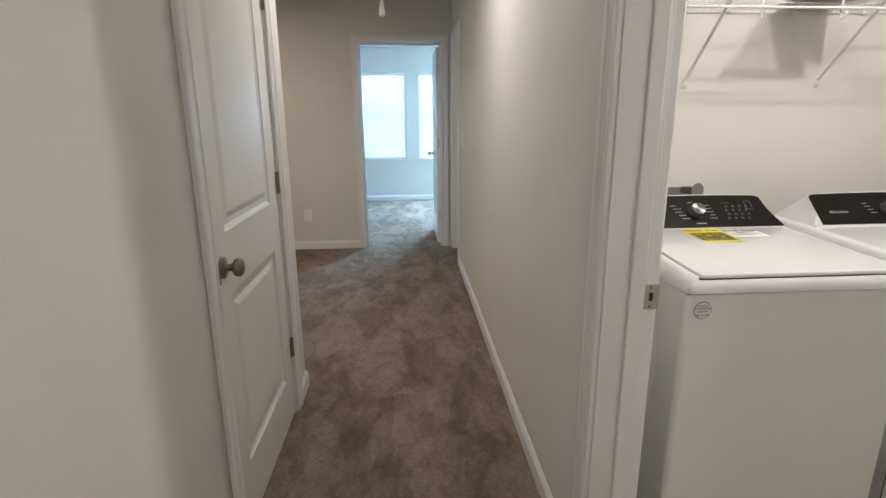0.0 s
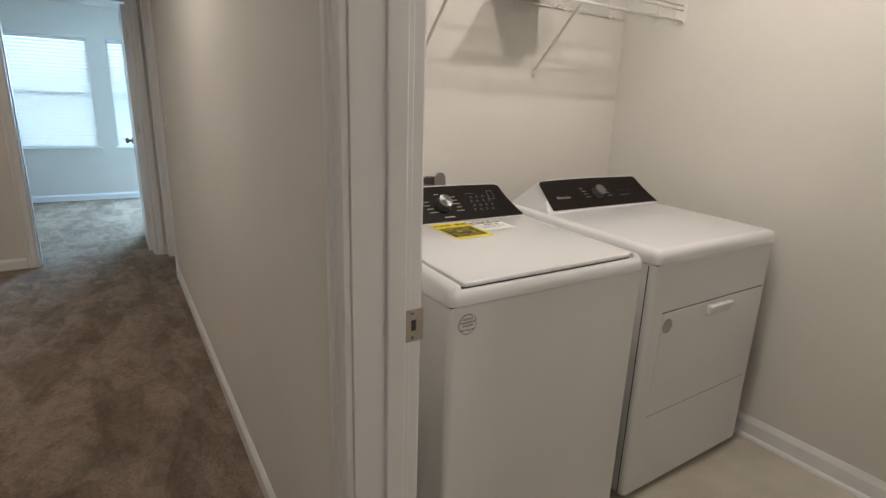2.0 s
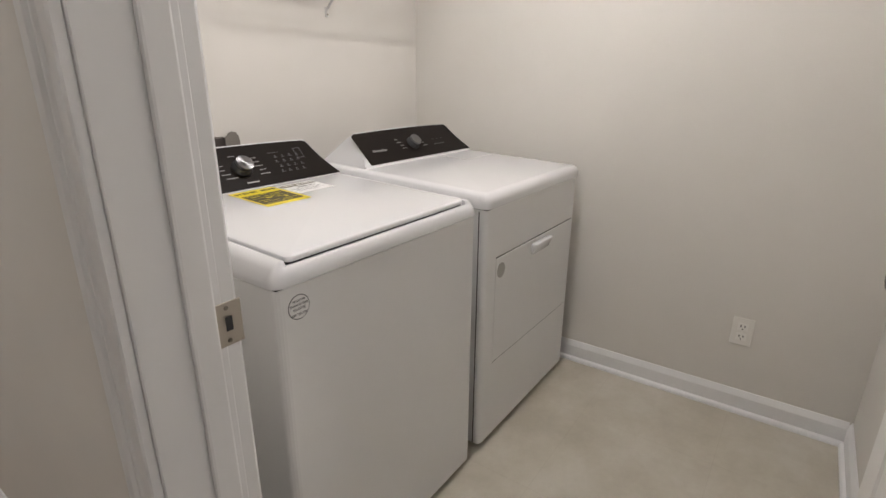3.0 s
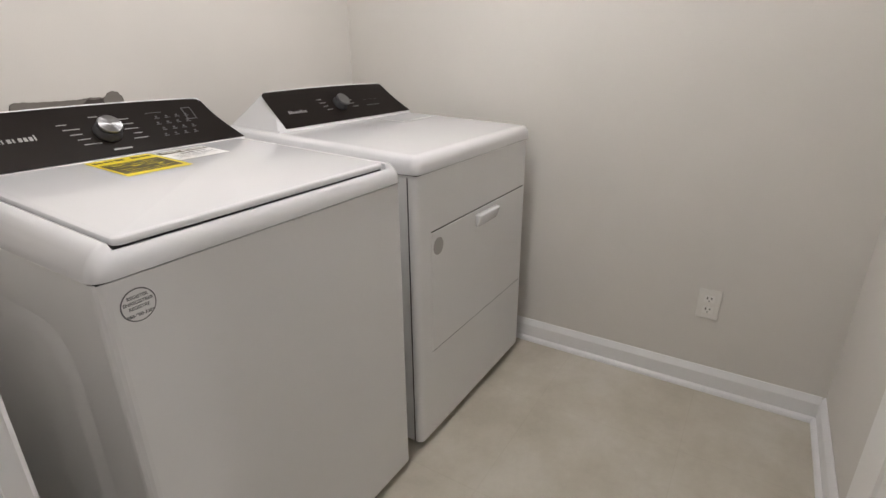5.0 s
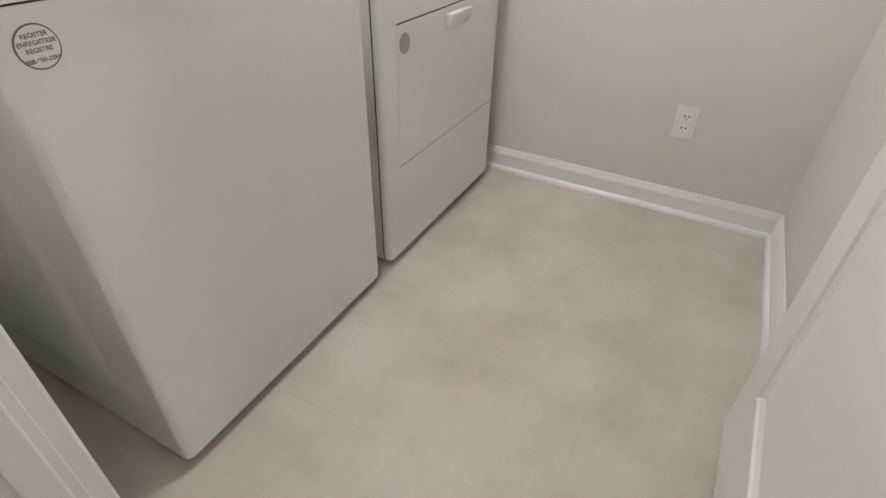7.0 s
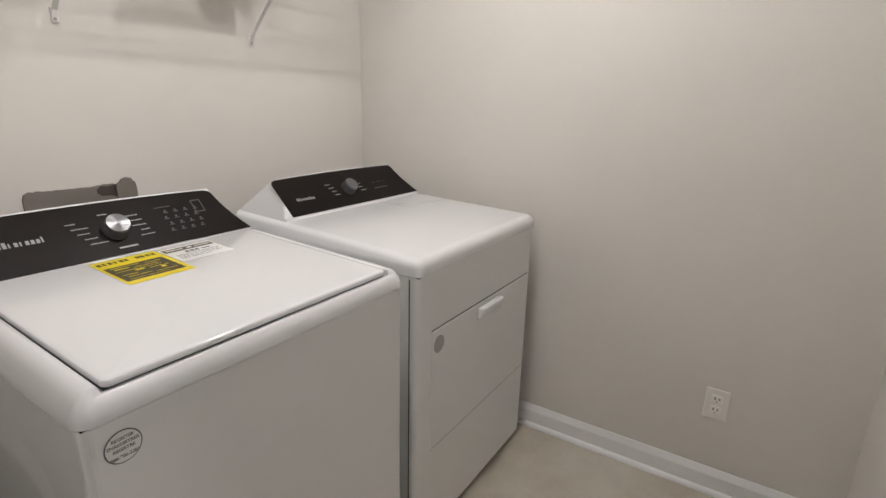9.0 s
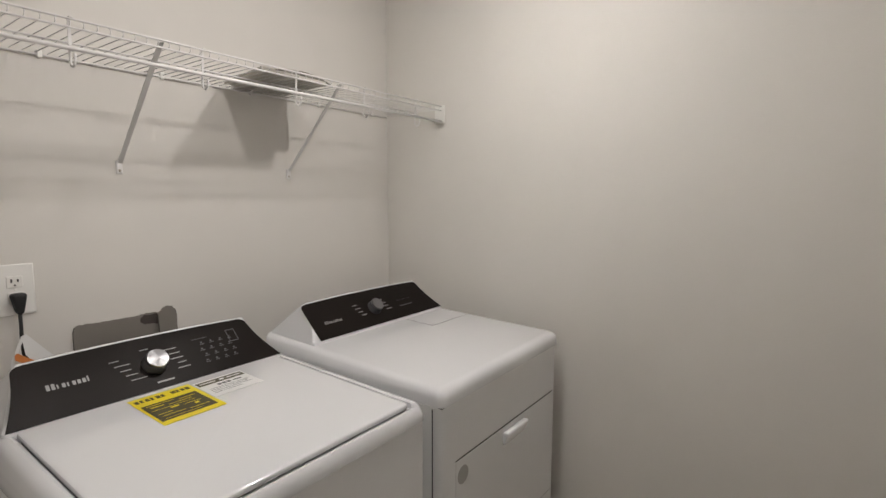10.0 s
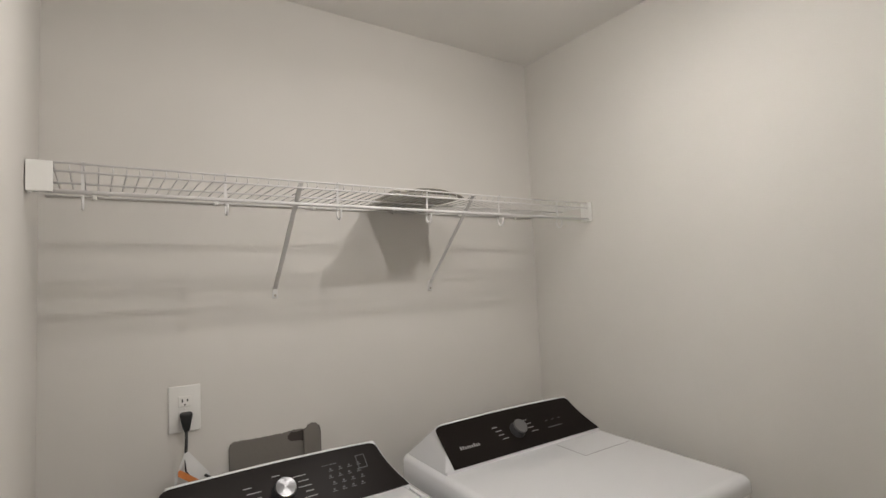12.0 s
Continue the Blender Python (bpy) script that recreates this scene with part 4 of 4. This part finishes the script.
sw = holder("light_switch", (HALL_R, 4.15, 1.16), "white light switch on the hallway wall", "light switch")
sw.rotation_euler = (0, 0, radians(-90))
part("cover_plate", box((-0.036, -0.006, -0.058), (0.036, -0.0005, 0.058), 0.003, 2), PLASTIC, sw)
part("toggle", box((-0.005, -0.016, -0.011), (0.005, -0.0055, 0.011), 0.002, 1), PLASTIC, sw)

# power cord
pc = holder("power_cord", (0.831, ROOM_N - 0.01, 1.135), "black washer power cord plugged into the wall outlet", "power cord")
bm = box((0.815, ROOM_N - 0.038, 1.098), (0.849, ROOM_N - 0.009, 1.150), 0.008, 3)
for v in bm.verts:
    f = (1.150 - v.co.z) / 0.052
    v.co.x = 0.832 + (v.co.x - 0.832) * (1 - 0.62 * f ** 1.3)
wpart("plug", bm, BLACK, pc, smooth=True)
pts = [(0.832, ROOM_N - 0.026, 1.105), (0.831, ROOM_N - 0.030, 1.07), (0.829, ROOM_N - 0.034, 1.04), (0.829, ROOM_N - 0.04, 1.00), (0.842, ROOM_N - 0.05, 0.96), (0.87, ROOM_N - 0.06, 0.90), (0.89, ROOM_N - 0.07, 0.80), (0.89, ROOM_N - 0.08, 0.70)]
wpart("cable", tube(pts, 0.0042, 8), BLACK, pc, smooth=True)

# hole with torn drywall behind the washer, built as boards on the wall
bx = holder("drywall_hole", (1.07, ROOM_N, 1.0), "torn grey drywall round a hole in the wall behind the washer", "box cover")
rng = random.Random(4)


def ragged(points, step=0.005, rough=0.0016):
    """A torn edge through the given points."""
    out = []
    for (x0, z0), (x1, z1) in zip(points, points[1:]):
        n = max(1, int(math.hypot(x1 - x0, z1 - z0) / step))
        out += [(x0 + (x1 - x0) * k / n + rng.uniform(-rough, rough) * 0.4, z0 + (z1 - z0) * k / n + rng.uniform(-rough, rough)) for k in range(n)]
    return out + [points[-1]]


edge = ragged([(1.176, 1.036), (1.15, 1.039), (1.10, 1.035), (1.03, 1.036), (0.962, 1.037), (0.950, 1.033), (0.946, 1.020)])
bm = prism([(0.946, 0.86), (1.176, 0.86)] + edge, 1, ROOM_N - 0.008, ROOM_N - 0.0005)
wpart("cover", bm, DRYWALL, bx, "torn grey board")
# flat dark patch painted as the hollow's shade
edge = ragged([(1.172, 1.037), (1.150, 1.034), (1.128, 1.035), (1.116, 1.026), (1.118, 1.014), (1.128, 1.008), (1.150, 1.006), (1.166, 1.002)], 0.004, 0.0012)
bm = prism([(1.176, 1.002)] + edge, 1, ROOM_N - 0.0095, ROOM_N - 0.0083)
wpart("hollow_shade", bm, BOARD_SHADE, bx, "dark patch standing for the shade in a torn hollow")
edge = ragged([(1.218, 0.96), (1.218, 1.018), (1.214, 1.038), (1.206, 1.050), (1.194, 1.054), (1.182, 1.050), (1.172, 1.041), (1.164, 1.036)], 0.004, 0.0015)
bm = prism([(1.166, 0.96)] + edge, 1, ROOM_N - 0.019, ROOM_N - 0.0125)
wpart("torn_flap", bm, DRYWALL, bx, "torn grey flap")
# dark strip along the flap's edge in place of shade
edge = ragged([(1.2225, 0.955), (1.2225, 1.020), (1.2180, 1.040)], 0.004, 0.0010)
bm = prism([(1.2140, 0.955)] + edge + [(1.2120, 1.042)], 1, ROOM_N - 0.0122, ROOM_N - 0.0006)
wpart("flap_edge_shade", bm, BOARD_SHADE, bx)

tg = holder("paper_tag", (0.842, ROOM_N - 0.05, 1.03), "folded white paper tag with an orange band on the cord", "paper tag")
bm = prism(((0.822, 1.048), (0.832, 1.052), (0.884, 0.985), (0.888, 0.955), (0.862, 0.950), (0.828, 1.000)), 1, ROOM_N - 0.0585, ROOM_N - 0.0575)
wpart("tag_leaf", bm, PAPER, tg)
bm = prism(((0.822, 1.046), (0.829, 1.046), (0.806, 0.985), (0.800, 0.940), (0.793, 0.942), (0.800, 0.990)), 1, ROOM_N - 0.0565, ROOM_N - 0.0555)
wpart("tag_leaf", bm, PAPER, tg)
bm = prism(((0.806, 1.004), (0.812, 1.008), (0.860, 0.970), (0.862, 0.950), (0.806, 0.992)), 1, ROOM_N - 0.0610, ROOM_N - 0.0600)
wpart("orange_band", bm, ORANGE, tg, "orange band")
wpart("cable_end", tube([(0.872, ROOM_N - 0.062, 0.982), (0.890, ROOM_N - 0.062, 0.968), (0.905, ROOM_N - 0.066, 0.955), (0.915, ROOM_N - 0.070, 0.93)], 0.0038, 8), BLACK, tg, "black cable end", True)

# ---- ceiling lamps ----


def ceiling_light(x, y, r, label):
    c = holder("ceiling_light", (x, y, 2.44), label, "ceiling light", "flush ceiling lamps")
    part("trim_ring", disc(None, pose(0, 0, -0.05), ((r, 0.0), (r + 0.03, 0.004), (r + 0.045, 0.02), (r + 0.045, 0.0495), (r, 0.0495)), 40), PLASTIC, c, smooth=True)
    part("diffuser", disc(None, pose(0, 0, -0.048), ((0.0, 0.0), (r - 0.001, 0.0), (r - 0.001, 0.004), (0.0, 0.004)), 40), FROST, c)
    return c


# the second fixture is unseen, added to go with the entry fill lamp
for x, y, r in ((-0.12, 2.35, 0.08), (-0.12, -0.85, 0.08), (-1.9, 3.7, 0.08)):
    ceiling_light(x, y, r, "small round flush ceiling light with a frosted diffuser")

fx = holder("ceiling_light", (1.30, 1.07, 2.44), "two-light ceiling fixture with white cup shades", "ceiling light")
part("base_plate", box((-0.40, -0.07, -0.022), (0.40, 0.07, -0.0005), 0.006, 2), SATIN, fx)
for x, y in LAUNDRY_LAMPS:
    sh = part("shade", disc(None, pose(x - 1.30, y - 1.07, 0), ((0.022, -0.0225), (0.024, -0.05), (0.055, -0.075), (0.060, -0.148), (0.057, -0.148), (0.052, -0.078), (0.020, -0.053), (0.018, -0.0225)), 32), PLASTIC, fx, smooth=True)
    part("diffuser", disc(None, pose(x - 1.30, y - 1.07, -0.138), ((0.0, 0.0), (0.05, 0.0), (0.05, 0.002), (0.0, 0.002)), 32), FROST, sh)

# attic cord
ac = holder("pull_cord", (-0.22, 3.6, 2.44), "white pull cord hanging from the hallway ceiling", "pull cord")
part("cord", tube([(0, 0, 0.0), (0, 0, -0.33)], 0.002, 6), PLASTIC, ac)
part("pull", disc(None, pose(0, 0, -0.43), ((0.0, 0.0), (0.018, 0.0), (0.020, 0.008), (0.016, 0.05), (0.008, 0.09), (0.004, 0.105), (0.0, 0.105)), 16), PLASTIC, ac, smooth=True)
